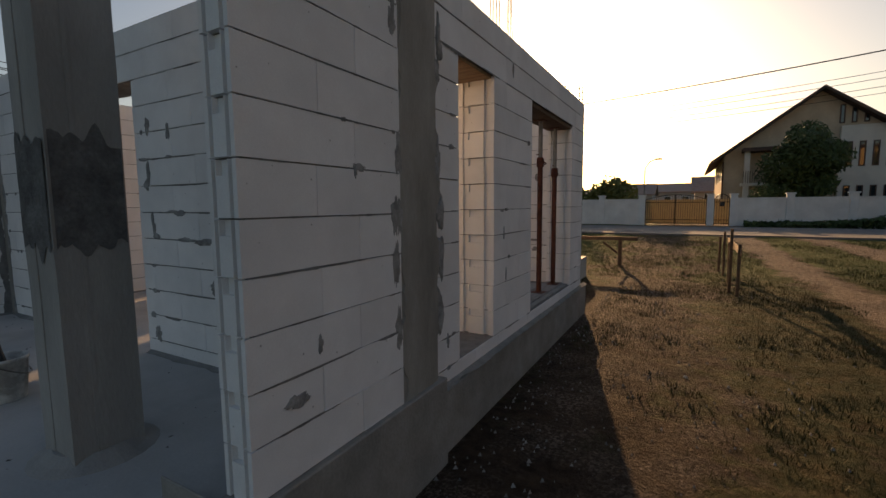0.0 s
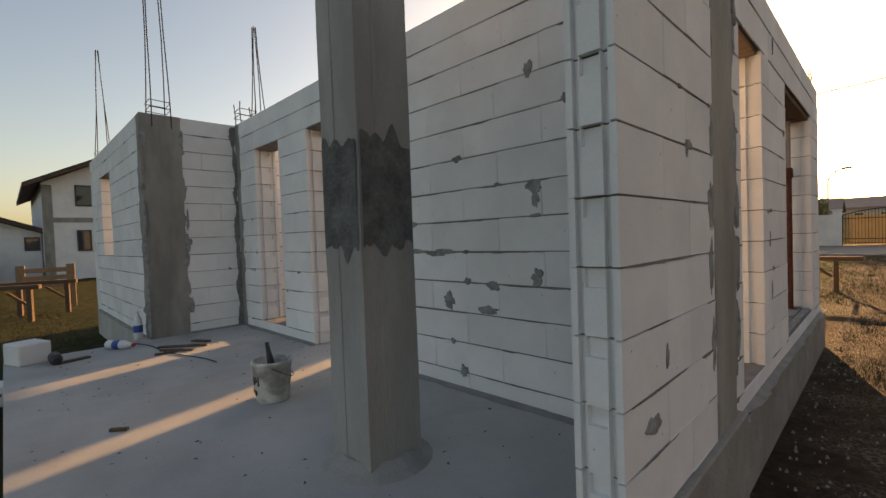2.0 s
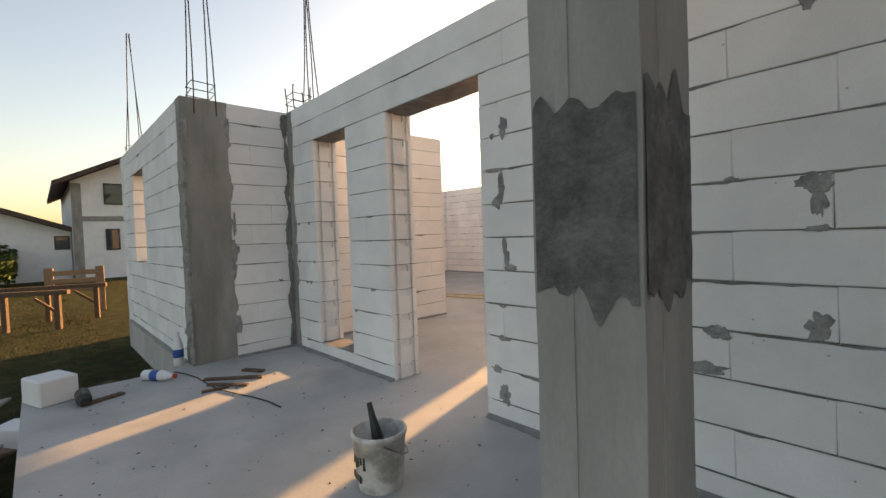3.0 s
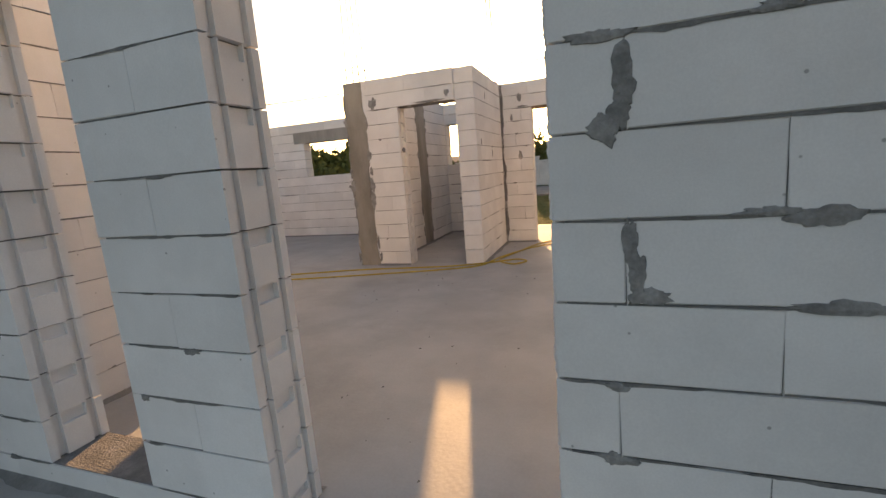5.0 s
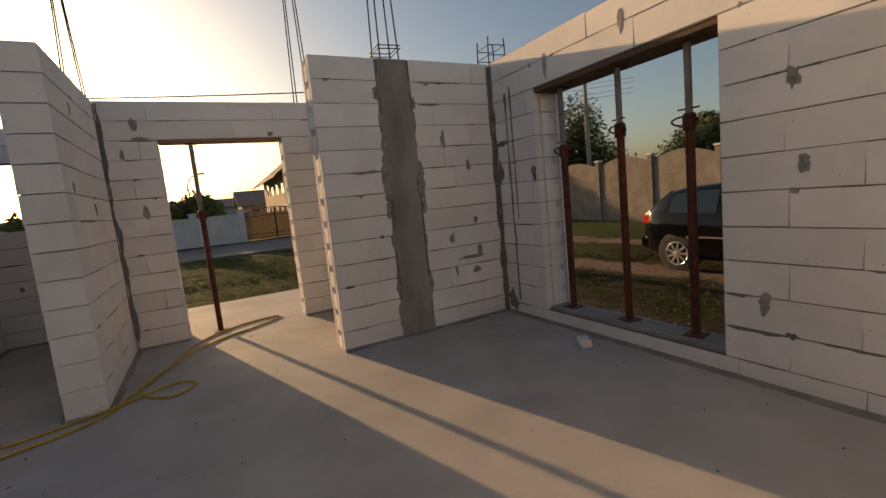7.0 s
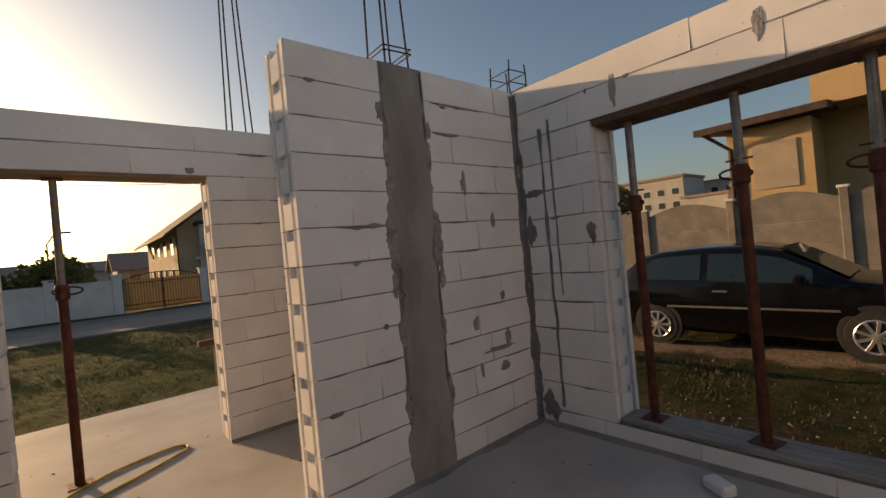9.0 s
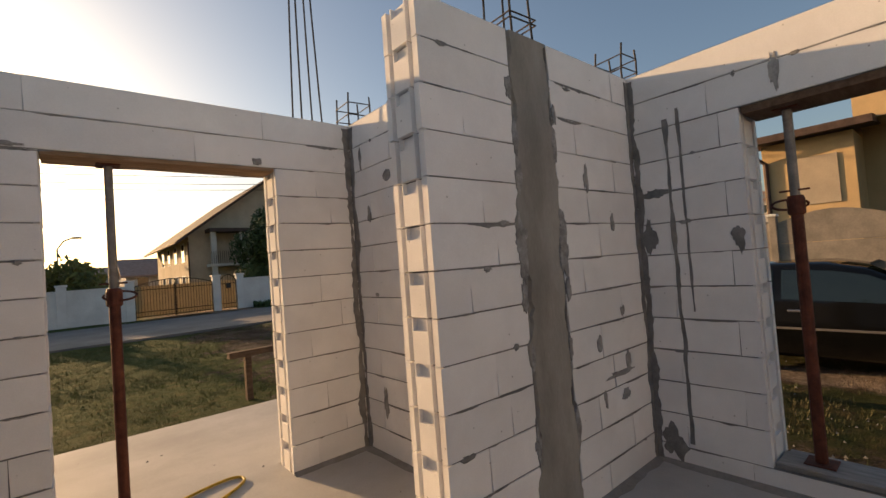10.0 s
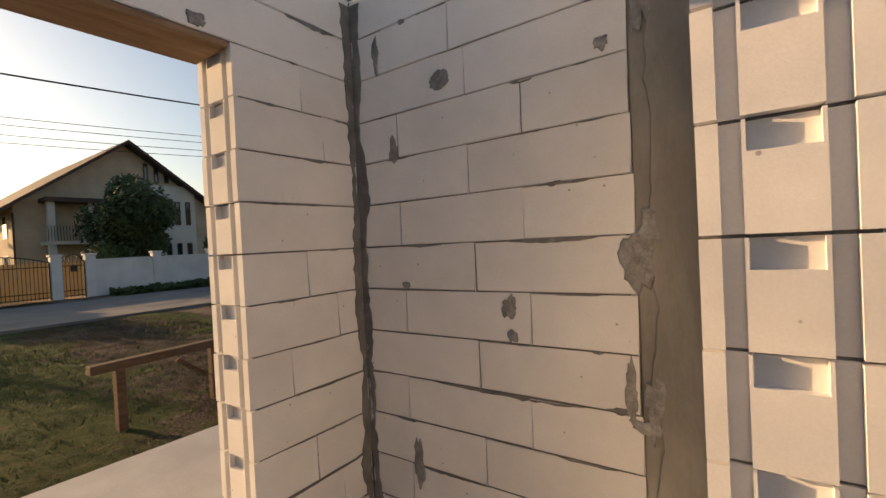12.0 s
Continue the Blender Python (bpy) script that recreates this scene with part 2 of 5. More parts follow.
def ground_material():
    m = bpy.data.materials.new("grass_and_soil")
    m.use_nodes = True
    N, L = m.node_tree.nodes, m.node_tree.links
    b = N["Principled BSDF"]
    geo = N.new("ShaderNodeNewGeometry")

    def noise_at(scale, detail=8, rough=0.6):
        n = N.new("ShaderNodeTexNoise")
        n.inputs["Scale"].default_value, n.inputs["Detail"].default_value, n.inputs["Roughness"].default_value = scale, detail, rough
        L.new(geo.outputs["Position"], n.inputs["Vector"])
        return n.outputs["Fac"]

    def ramp(fac, stops):
        r = N.new("ShaderNodeValToRGB")
        ramp_stops(r, stops)
        L.new(fac, r.inputs["Fac"])
        return r.outputs["Color"]

    def mix(fac, a, c):
        x = N.new("ShaderNodeMix")
        x.data_type = "RGBA"
        L.new(fac, x.inputs["Factor"])
        L.new(a, x.inputs["A"])
        L.new(c, x.inputs["B"])
        return x.outputs["Result"]

    grass = ramp(noise_at(5.0), [(0.3, (0.018, 0.030, 0.008)), (0.5, (0.040, 0.044, 0.014)), (0.72, (0.085, 0.062, 0.026))])
    lawn = ramp(noise_at(5.0), [(0.3, (0.04, 0.07, 0.016)), (0.55, (0.075, 0.10, 0.028)), (0.75, (0.13, 0.12, 0.045))])
    place = N.new("ShaderNodeSeparateXYZ")
    L.new(geo.outputs["Position"], place.inputs[0])
    reach = N.new("ShaderNodeMapRange")
    reach.inputs["From Min"].default_value, reach.inputs["From Max"].default_value = 10.0, 14.0
    L.new(place.outputs["Y"], reach.inputs["Value"])
    grass = mix(reach.outputs["Result"], grass, lawn)
    soil = ramp(noise_at(9.0), [(0.3, (0.024, 0.017, 0.012)), (0.7, (0.085, 0.058, 0.040))])
    gravel = ramp(noise_at(40.0, 4), [(0.45, (0.06, 0.044, 0.033)), (0.7, (0.27, 0.22, 0.18))])
    soil = mix(ramp(noise_at(1.3), [(0.45, (0, 0, 0)), (0.62, (1, 1, 1))]), soil, gravel)
    # worn track towards the road and bare soil beside the house
    sep = N.new("ShaderNodeSeparateXYZ")
    L.new(geo.outputs["Position"], sep.inputs[0])

    def math_node(op, a, c):
        n = N.new("ShaderNodeMath")
        n.operation = op
        for i, v in enumerate((a, c)):
            if isinstance(v, (int, float)):
                n.inputs[i].default_value = v
            else:
                L.new(v, n.inputs[i])
        return n.outputs[0]

    def band(value, centre, width):
        d = math_node("ABSOLUTE", math_node("SUBTRACT", value, centre), 0)
        return math_node("SUBTRACT", 1.0, math_node("DIVIDE", d, width))

    track_a = band(math_node("ADD", sep.outputs["X"], math_node("MULTIPLY", sep.outputs["Y"], 0.095)), 5.25, 0.75)
    track_b = band(math_node("ADD", sep.outputs["X"], math_node("MULTIPLY", sep.outputs["Y"], 0.22)), 9.93, 0.85)
    track = math_node("MAXIMUM", track_a, track_b)
    near = band(sep.outputs["X"], 0.9, 1.8)
    worn = math_node("MAXIMUM", math_node("MULTIPLY", track, 0.34), math_node("MULTIPLY", near, 0.30))
    fac = math_node("ADD", worn, noise_at(1.1, 9, 0.7))
    bare = ramp(fac, [(0.56, (0, 0, 0)), (0.68, (1, 1, 1))])
    pale = ramp(noise_at(14.0), [(0.3, (0.13, 0.10, 0.07)), (0.7, (0.32, 0.25, 0.19))])
    packed = ramp(math_node("ADD", math_node("MULTIPLY", math_node("MAXIMUM", track, 0.0), 0.45), noise_at(0.9, 9, 0.75)), [(0.62, (0, 0, 0)), (0.76, (1, 1, 1))])
    L.new(mix(packed, mix(bare, grass, soil), pale), b.inputs["Base Color"])
    b.inputs["Roughness"].default_value = 0.95
    b.inputs["Specular IOR Level"].default_value = 0.1
    bp = N.new("ShaderNodeBump")
    bp.inputs["Strength"].default_value, bp.inputs["Distance"].default_value = 1.0, 0.10
    L.new(noise_at(16.0, 8, 0.7), bp.inputs["Height"])
    L.new(bp.outputs["Normal"], b.inputs["Normal"])
    return m


M_GROUND = ground_material()

# ---------- mesh helpers ----------
def link_mesh(name, verts, faces, material, parent=None, label="", smooth=False, kind=""):
    me = bpy.data.meshes.new(name)
    me.from_pydata([tuple(v) for v in verts], [], faces)
    me.materials.append(material)
    if smooth:
        me.polygons.foreach_set("use_smooth", [True] * len(me.polygons))
    me.update()
    ob = new(name, me)
    if parent is not None:
        ob.parent = parent
    return tagged(ob, label=label, kind=kind)


def part(name, bm, material, parent=None, label="", smooth=False):
    bmesh.ops.recalc_face_normals(bm, faces=bm.faces)
    me = bpy.data.meshes.new(name)
    bm.to_mesh(me)
    bm.free()
    me.materials.append(material)
    if smooth:
        me.polygons.foreach_set("use_smooth", [True] * len(me.polygons))
    ob = new(name, me)
    if parent is not None:
        ob.parent = parent
    return tagged(ob, label=label)


def add_box(bm, x0, x1, y0, y1, z0, z1, m=None):
    vs = [bm.verts.new((x, y, z)) for x in (x0, x1) for y in (y0, y1) for z in (z0, z1)]
    if m is not None:
        for v in vs:
            v.co = m @ v.co
    for f in ((0, 1, 3, 2), (4, 6, 7, 5), (0, 4, 5, 1), (2, 3, 7, 6), (0, 2, 6, 4), (1, 5, 7, 3)):
        bm.faces.new([vs[i] for i in f])
    return vs


def boxes(*bs, bevel=0.0, m=None):
    bm = bmesh.new()
    for b in bs:
        add_box(bm, *b, m=m)
    if bevel:
        bmesh.ops.bevel(bm, geom=bm.edges[:], offset=bevel, segments=1, affect="EDGES")
    return bm


def tube(points, radius, sides=8, radii=None):
    """A round bar along the points."""
    bm = bmesh.new()
    pts = [Vector(p) for p in points]
    rings = []
    for i, p in enumerate(pts):
        d = (pts[min(i + 1, len(pts) - 1)] - pts[max(i - 1, 0)]).normalized()
        a = d.orthogonal().normalized() if not rings else (ref - d * ref.dot(d)).normalized()
        ref = a
        c = d.cross(a)
        r = radii[i] if radii else radius
        rings.append([bm.verts.new(p + (a * math.cos(t) + c * math.sin(t)) * r) for t in [2 * math.pi * k / sides for k in range(sides)]])
    for r0, r1 in zip(rings, rings[1:]):
        for k in range(sides):
            bm.faces.new((r0[k], r0[(k + 1) % sides], r1[(k + 1) % sides], r1[k]))
    bm.faces.new(rings[0][::-1])
    bm.faces.new(rings[-1])
    return bm


def lathe(profile, sides=24, centre=(0, 0), capped=True):
    """A turned body from (radius, z) pairs, closed at both ends."""
    bm = bmesh.new()
    rings = [[bm.verts.new((centre[0] + r * math.cos(2 * math.pi * k / sides), centre[1] + r * math.sin(2 * math.pi * k / sides), z)) for k in range(sides)] for r, z in profile]
    for r0, r1 in zip(rings, rings[1:]):
        for k in range(sides):
            bm.faces.new((r0[k], r0[(k + 1) % sides], r1[(k + 1) % sides], r1[k]))
    if capped:
        bm.faces.new(rings[0][::-1])
        bm.faces.new(rings[-1])
    return bm


def thing(name, label, category, at=(0, 0, 0), group="", turn=0):
    ob = new(name)
    ob.matrix_world = pose(*at, 0, 0, turn)
    ob.empty_display_size = 0.1
    return tagged(ob, label=label, category=category, group=group)


rng = random.Random(7)

# ---------- walls of aerated blocks ----------
COURSE, BLOCK, JOINT = 0.2, 0.61, 0.007
block_meshes = {}
wall_jobs = []


def at_wall(axis, s, d, z):
    return (s, d, z) if axis == "x" else (d, s, z)


def box_mesh(axis, ln, th, ht, ends):
    """A block, its long side along the axis, centred at its foot; ends: 'a' or 'b' with grooves and a grip pocket."""
    key = (axis, round(ln, 2), round(th, 3), round(ht, 3), ends)
    if key in block_meshes:
        return block_meshes[key]
    bm = bmesh.new()
    h0, h1 = -ln / 2, ln / 2
    made = {}

    def vert(s, d, z):
        k = (round(s, 4), round(d, 4), round(z, 4))
        if k not in made:
            made[k] = bm.verts.new(at_wall(axis, s, d, z))
        return made[k]

    def face(*pts):
        q = []
        for p in pts:
            v = vert(*p)
            if v not in q:
                q.append(v)
        if len(q) > 2:
            bm.faces.new(q)

    G, e = 0.023, th / 2
    cuts = [-e, -e * 0.72, -e * 0.45, -e * 0.40, e * 0.40, e * 0.45, e * 0.72, e]
    rows = [0, ht * 0.72, ht]
    deep = [[0, 1, 0, 0, 0, 1, 0], [0, 1, 0, 1, 0, 1, 0]]
    plain = [[0] * 7] * 2
    outline = {}
    for end, s_end, sign in (("a", h0, 1), ("b", h1, -1)):
        dp = [[s_end + sign * G * c for c in row] for row in (deep if end in ends else plain)]
        for r in (0, 1):
            for c in range(7):
                s = dp[r][c]
                face((s, cuts[c], rows[r]), (s, cuts[c + 1], rows[r]), (s, cuts[c + 1], rows[r + 1]), (s, cuts[c], rows[r + 1]))
                if c < 6 and dp[r][c + 1] != s:
                    t = dp[r][c + 1]
                    face((s, cuts[c + 1], rows[r]), (t, cuts[c + 1], rows[r]), (t, cuts[c + 1], rows[r + 1]), (s, cuts[c + 1], rows[r + 1]))
        for c in range(7):
            if dp[0][c] != dp[1][c]:
                face((dp[0][c], cuts[c], rows[1]), (dp[0][c], cuts[c + 1], rows[1]), (dp[1][c], cuts[c + 1], rows[1]), (dp[1][c], cuts[c], rows[1]))
        for r in (0, 1):
            outline[end, r] = [p for c in range(7) for p in ((dp[r][c], cuts[c]), (dp[r][c], cuts[c + 1]))]
    for r, z in ((0, 0), (1, ht)):
        face(*[(s, d, z) for s, d in outline["a", r] + outline["b", r][::-1]])
    for d in (-e, e):
        face((h0, d, 0), (h1, d, 0), (h1, d, rows[1]), (h1, d, ht), (h0, d, ht), (h0, d, rows[1]))
    if not ends:
        bmesh.ops.dissolve_limit(bm, angle_limit=0.02, verts=bm.verts[:], edges=bm.edges[:])
        bmesh.ops.bevel(bm, geom=bm.edges[:], offset=0.0035, segments=1, affect="EDGES")
    bmesh.ops.recalc_face_normals(bm, faces=bm.faces)
    me = bpy.data.meshes.new("block")
    bm.to_mesh(me)
    bm.free()
    me.materials.append(M_BLOCK)
    block_meshes[key] = me
    return me


def ragged(name, axis, d, n, centre, half, z0, z1, material, parent, jitter=0.35, step=0.05, seed=0, proud=0.004):
    """A thin upright band of mortar or concrete with uneven edges on a face at d whose outward side is n (+1, -1)."""
    r = random.Random(seed)
    k = max(2, int((z1 - z0) / step))
    verts, faces = [], []
    for i in range(k + 1):
        z = z0 + (z1 - z0) * i / k
        l = half * (1 + jitter * (noise.noise((z * 4.3, seed * 3.1, 0)) * 1.6 + r.uniform(-0.3, 0.3)))
        rr = half * (1 + jitter * (noise.noise((z * 4.3, seed * 3.1, 9)) * 1.6 + r.uniform(-0.3, 0.3)))
        for s, p in ((centre - l, -0.01), (centre - l * 0.93, proud), (centre + rr * 0.93, proud), (centre + rr, -0.01)):
            verts.append(at_wall(axis, s, d + n * p, z))
    for i in range(k):
        for j in range(3):
            a = i * 4 + j
            faces.append((a, a + 1, a + 5, a + 4))
    return link_mesh(name, verts, faces, material, parent)


def blob(axis, d, n, s, z, w, h, material, parent, seed, proud=0.005):
    """A smeared dab of mortar on a wall's face."""
    r = random.Random(seed)
    k = 30
    rim, top = [], []
    for i in range(k):
        t = 2 * math.pi * i / k
        q = 1 + 0.55 * noise.noise((math.cos(t) * 1.3 + seed * 1.7, math.sin(t) * 1.3, seed * 0.37)) + 0.3 * noise.noise((math.cos(t) * 4 + seed, math.sin(t) * 4, seed * 1.3)) + r.uniform(-0.1, 0.1)
        ds, dz = math.cos(t) * w / 2 * q, math.sin(t) * h / 2 * q
        rim.append(at_wall(axis, s + ds, d - n * 0.006, z + dz))
        top.append(at_wall(axis, s + ds * 0.86, d + n * proud, z + dz * 0.86))
    verts = rim + top + [at_wall(axis, s, d + n * proud * 1.6, z)]
    faces = [(i, (i + 1) % k, k + (i + 1) % k, k + i) for i in range(k)] + [(k + i, k + (i + 1) % k, 2 * k) for i in range(k)]
    return link_mesh("mortar_patch", verts, faces, material, parent)


def smears(axis, d, n, runs, seed):
    """Mortar pressed out of the joints: short uneven ribbons."""
    r = random.Random(seed)
    V, F = [], []
    for s0, s1, z in runs:
        s = s0 + r.uniform(0, 0.3)
        while s < s1 - 0.05:
            ln = min(r.uniform(0.04, 0.7), s1 - s)
            k = max(3, int(ln / 0.025))
            up, dn = r.uniform(0.002, 0.006), r.uniform(0.002, 0.010) * (2.2 if r.random() < 0.15 else 1)
            base = len(V)
            for i in range(k + 1):
                f = max(0.0, math.sin(math.pi * i / k)) ** 0.4
                q = s + ln * i / k
                g = 0.6 + 0.9 * abs(noise.noise((q * 17, z * 5, seed)))
                V.append(at_wall(axis, q, d + n * 0.0022, z + up * f * g))
                V.append(at_wall(axis, q, d + n * 0.0022, z - dn * f * g * (1 + 1.2 * max(0, noise.noise((q * 9, z * 7, seed + 3))))))
            for i in range(k):
                a = base + 2 * i
                F.append((a, a + 1, a + 3, a + 2))
            s += ln + r.uniform(0.05, 0.5)
    return V, F


def wall(name, axis, s0, s1, d0, d1, label, openings=(), columns=(), grooved="", z0=0.0, top=2.6, seed=1, faces_seen=(1, -1), blobs=(), foot=COURSE, course=COURSE, phases=None):
    """A wall of thickness d0..d1 along an axis, in courses; openings: (from, to, sill, head); columns: spans of cast concrete."""
    r = random.Random(seed)
    core = bmesh.new()
    nc = 1 + math.ceil((top - z0 - foot) / course - 0.05)
    joints = []
    holder = new(name, bpy.data.meshes.new(name))
    tagged(holder, label=label, kind="structure")
    for k in range(nc):
        za, zb = z0 + (foot + (k - 1) * course if k else 0), z0 + foot + k * course
        zb = top if k == nc - 1 else zb
        cuts = [(a, b, "o") for a, b, lo, hi in openings if lo < zb - 0.02 and hi > za + 0.02] + [(a, b, "c") for a, b in columns]
        runs, s, left = [], s0, "e"
        for a, b, what in sorted(cuts):
            if a > s + 0.01:
                runs.append((s, a, left, what))
            s, left = max(s, b), what
        if s1 > s + 0.01:
            runs.append((s, s1, left, "e"))
        for a, b, la, lb in runs:
            core_a, core_b = a + (0.03 if la != "c" else -0.01), b - (0.03 if lb != "c" else -0.01)
            if axis == "x":
                add_box(core, core_a, core_b, d0 + 0.006, d1 - 0.006, za, zb - (0.006 if k == nc - 1 else 0))
            else:
                add_box(core, d0 + 0.006, d1 - 0.006, core_a, core_b, za, zb - (0.006 if k == nc - 1 else 0))
            if k:
                joints.append((a, b, za))
            unit = BLOCK if za < 2.15 else 1.25
            p, q = a, a + unit * ((0.36, 0.70, 0.52, 1.0)[(k + seed) % 4] + r.uniform(-0.05, 0.05))
            if phases and za < 2.15:
                q = a + (phases[k % 2] - a) % unit + r.uniform(-0.012, 0.012)
                q += unit if q < a + 0.09 else 0
            first = True
            while p < b - 0.005:
                if q > b - 0.13:
                    q = b
                ends = ""
                if first and (la + "a") in grooved:
                    ends += "a"
                if q >= b - 0.001 and (lb + "b") in grooved:
                    ends += "b"
                me = box_mesh(axis, q - p - 0.003, d1 - d0, zb - za - JOINT, ends)
                ob = new("block", me)
                wob = r.uniform(-0.0015, 0.0015)
                ob.location = at_wall(axis, (p + q) / 2, (d0 + d1) / 2 + wob, za + JOINT / 2)
                wall_jobs.append((ob, holder))
                p, q, first = q, q + unit, False
    bmesh.ops.recalc_face_normals(core, faces=core.faces)
    core.to_mesh(holder.data)
    core.free()
    holder.data.materials.append(M_MORTAR)
    V, F = [], []
    for n in faces_seen:
        v, f = smears(axis, d1 if n > 0 else d0, n, joints, seed * 5 + n)
        F += [tuple(i + len(V) for i in q) for q in f]
        V += v
    if V:
        link_mesh("joint_mortar", V, F, M_MORTAR, holder, kind="stuff")
    for i, (n, s, z, w, h) in enumerate(blobs):
        blob(axis, d1 if n > 0 else d0, n, s, z, w, h, M_DAB, holder, seed * 31 + i)
    for n in faces_seen:
        for i in range(int((s1 - s0) * 3)):
            a, c, z = r.choice(joints)
            if c - a > 0.2:
                blob(axis, d1 if n > 0 else d0, n, r.uniform(a + 0.06, c - 0.06), z + r.uniform(-0.012, 0.008), r.uniform(0.02, 0.09), r.uniform(0.015, 0.04), M_DAB if i % 2 else M_MORTAR, holder, seed * 97 + i * 3 + n, 0.003)
        # mortar bed squeezed out along the foot of the wall
        if z0 == 0.0:
            spans, q = [], s0
            for a, c, lo, hi in sorted(o for o in openings if o[2] < 0):
                spans.append((q, a))
                q = c
            spans.append((q, s1))
            for a, c in spans:
                k = max(3, int((c - a) / 0.06))
                V, F = [], []
                d = d1 if n > 0 else d0
                for i in range(k + 1):
                    q = a + (c - a) * i / k
                    w = 0.045 + 0.035 * noise.noise((q * 3.1, seed, n)) + 0.02 * noise.noise((q * 11, seed, n))
                    V += [at_wall(axis, q, d - n * 0.002, 0.022), at_wall(axis, q, d + n * w * 0.5, 0.007), at_wall(axis, q, d + n * w, 0.0012)]
                for i in range(k):
                    for j in (0, 1):
                        F.append((i * 3 + j, i * 3 + j + 1, i * 3 + j + 4, i * 3 + j + 3))
                link_mesh("mortar_bed", V, F, M_BED, holder, smooth=True)
    return holder


def column(x0, x1, y0, y1, label, z1=2.6, faces=(), seed=1):
    """A cast column in a wall; faces: (axis, d, n, centre, half) uneven skins on the wall's faces."""
    k = 26
    verts, fs = [], []
    holder = part("concrete_column", boxes((x0, x1, y0, y1, -0.02, z1), bevel=0.006), M_COLUMN)
    tagged(holder, label=label, category="column", kind="structure")
    for i, (axis, d, n, c, half) in enumerate(faces):
        ragged("column_face", axis, d, n, c, half, 0.0, z1 - 0.003, M_COLUMN, holder, 0.26, 0.035, seed * 7 + i, 0.006)
        for side in (-1, 1):
            for j in range(9):
                r = random.Random(seed * 100 + i * 20 + j + side)
                blob(axis, d, n, c + side * half * r.uniform(0.95, 1.2), r.uniform(0.1, z1 - 0.2), r.uniform(0.03, 0.08), r.uniform(0.08, 0.26), M_DAB, holder, seed * 50 + i * 10 + j + (side > 0) * 5, 0.007)
    return holder

# ---------- ground, slab, plinth ----------
def ground_z(x, y):
    t = min(1, max(0, (y - 11) / 11))
    t = t * t * (3 - 2 * t)
    e = min(1, max(0, (x - 6) / 8))
    return -0.45 + 0.35 * t * (1 - 0.5 * e)


def build_ground():
    xs = [-900, -300, -120, -60] + [-40 + 1.0 * i for i in range(37)] + [-3 + 0.11 * i for i in range(118)] + [10 + 1.0 * i for i in range(35)] + [60, 120, 300, 900]
    ys = [-900, -300, -100, -40] + [-20 + 1.0 * i for i in range(20)] + [0.12 * i for i in range(171)] + [20.6 + 1.0 * i for i in range(20)] + [60, 120, 300, 900]
    V, F = [], []
    for y in ys:
        for x in xs:
            inside = -9.3 < x < 0.6 and 0 < y < 11
            rough = 0.035 * noise.noise((x * 0.7, y * 0.7, 0))
            if 0.6 <= x < 9.9 and 0 <= y < 20.4 or -3 <= x <= 0.6 and 11 <= y < 20.4:
                rough += 0.022 * noise.noise((x * 2.6, y * 2.6, 3)) + 0.02 * noise.noise((x * 6.5, y * 6.5, 7))
            V.append((x, y, ground_z(x, y) + (0 if inside else rough)))
    w = len(xs)
    for j in range(len(ys) - 1):
        for i in range(w - 1):
            a = j * w + i
            F.append((a, a + 1, a + w + 1, a + w))
    return tagged(link_mesh("ground", V, F, M_GROUND, smooth=True), label="patchy grass and bare soil around the building", kind="structure")


build_ground()
tagged(part("road", boxes((-80, 80, 20.6, 27.3, -0.6, -0.055)), M_ROAD), label="narrow worn grey asphalt road", kind="structure")
slab = bmesh.new()
corners = [slab.verts.new((x, y, -0.6)) for x, y in ((-9.12, 1.279), (-5.08, 1.279), (-5.08, 0.07), (-0.15, 0.07), (-0.15, 1.279), (0.305, 1.279), (0.305, 7.195), (-0.35, 7.195), (-0.35, 10.76), (-11.2, 10.76), (-11.2, 4.98), (-9.12, 4.98))]
base = slab.faces.new(corners)
lifted = bmesh.ops.extrude_face_region(slab, geom=[base])
bmesh.ops.translate(slab, vec=(0, 0, 0.6), verts=[v for v in lifted["geom"] if isinstance(v, bmesh.types.BMVert)])
tagged(part("floor", slab, M_FLOOR), label="bare grey concrete floor slab with dust and stains", kind="structure")
tagged(part("plinth", boxes((0.307, 0.345, 2.75, 7.22, -0.6, -0.02), (0.307, 0.40, 1.31, 2.748, -0.6, 0.118), (-0.15, 0.395, 1.30, 1.309, -0.6, 0.112), (0.20, 0.306, 1.312, 2.30, -0.02, 0.118), bevel=0.006), M_PLINTH), label="rough concrete foundation plinth below the blocks", kind="structure")

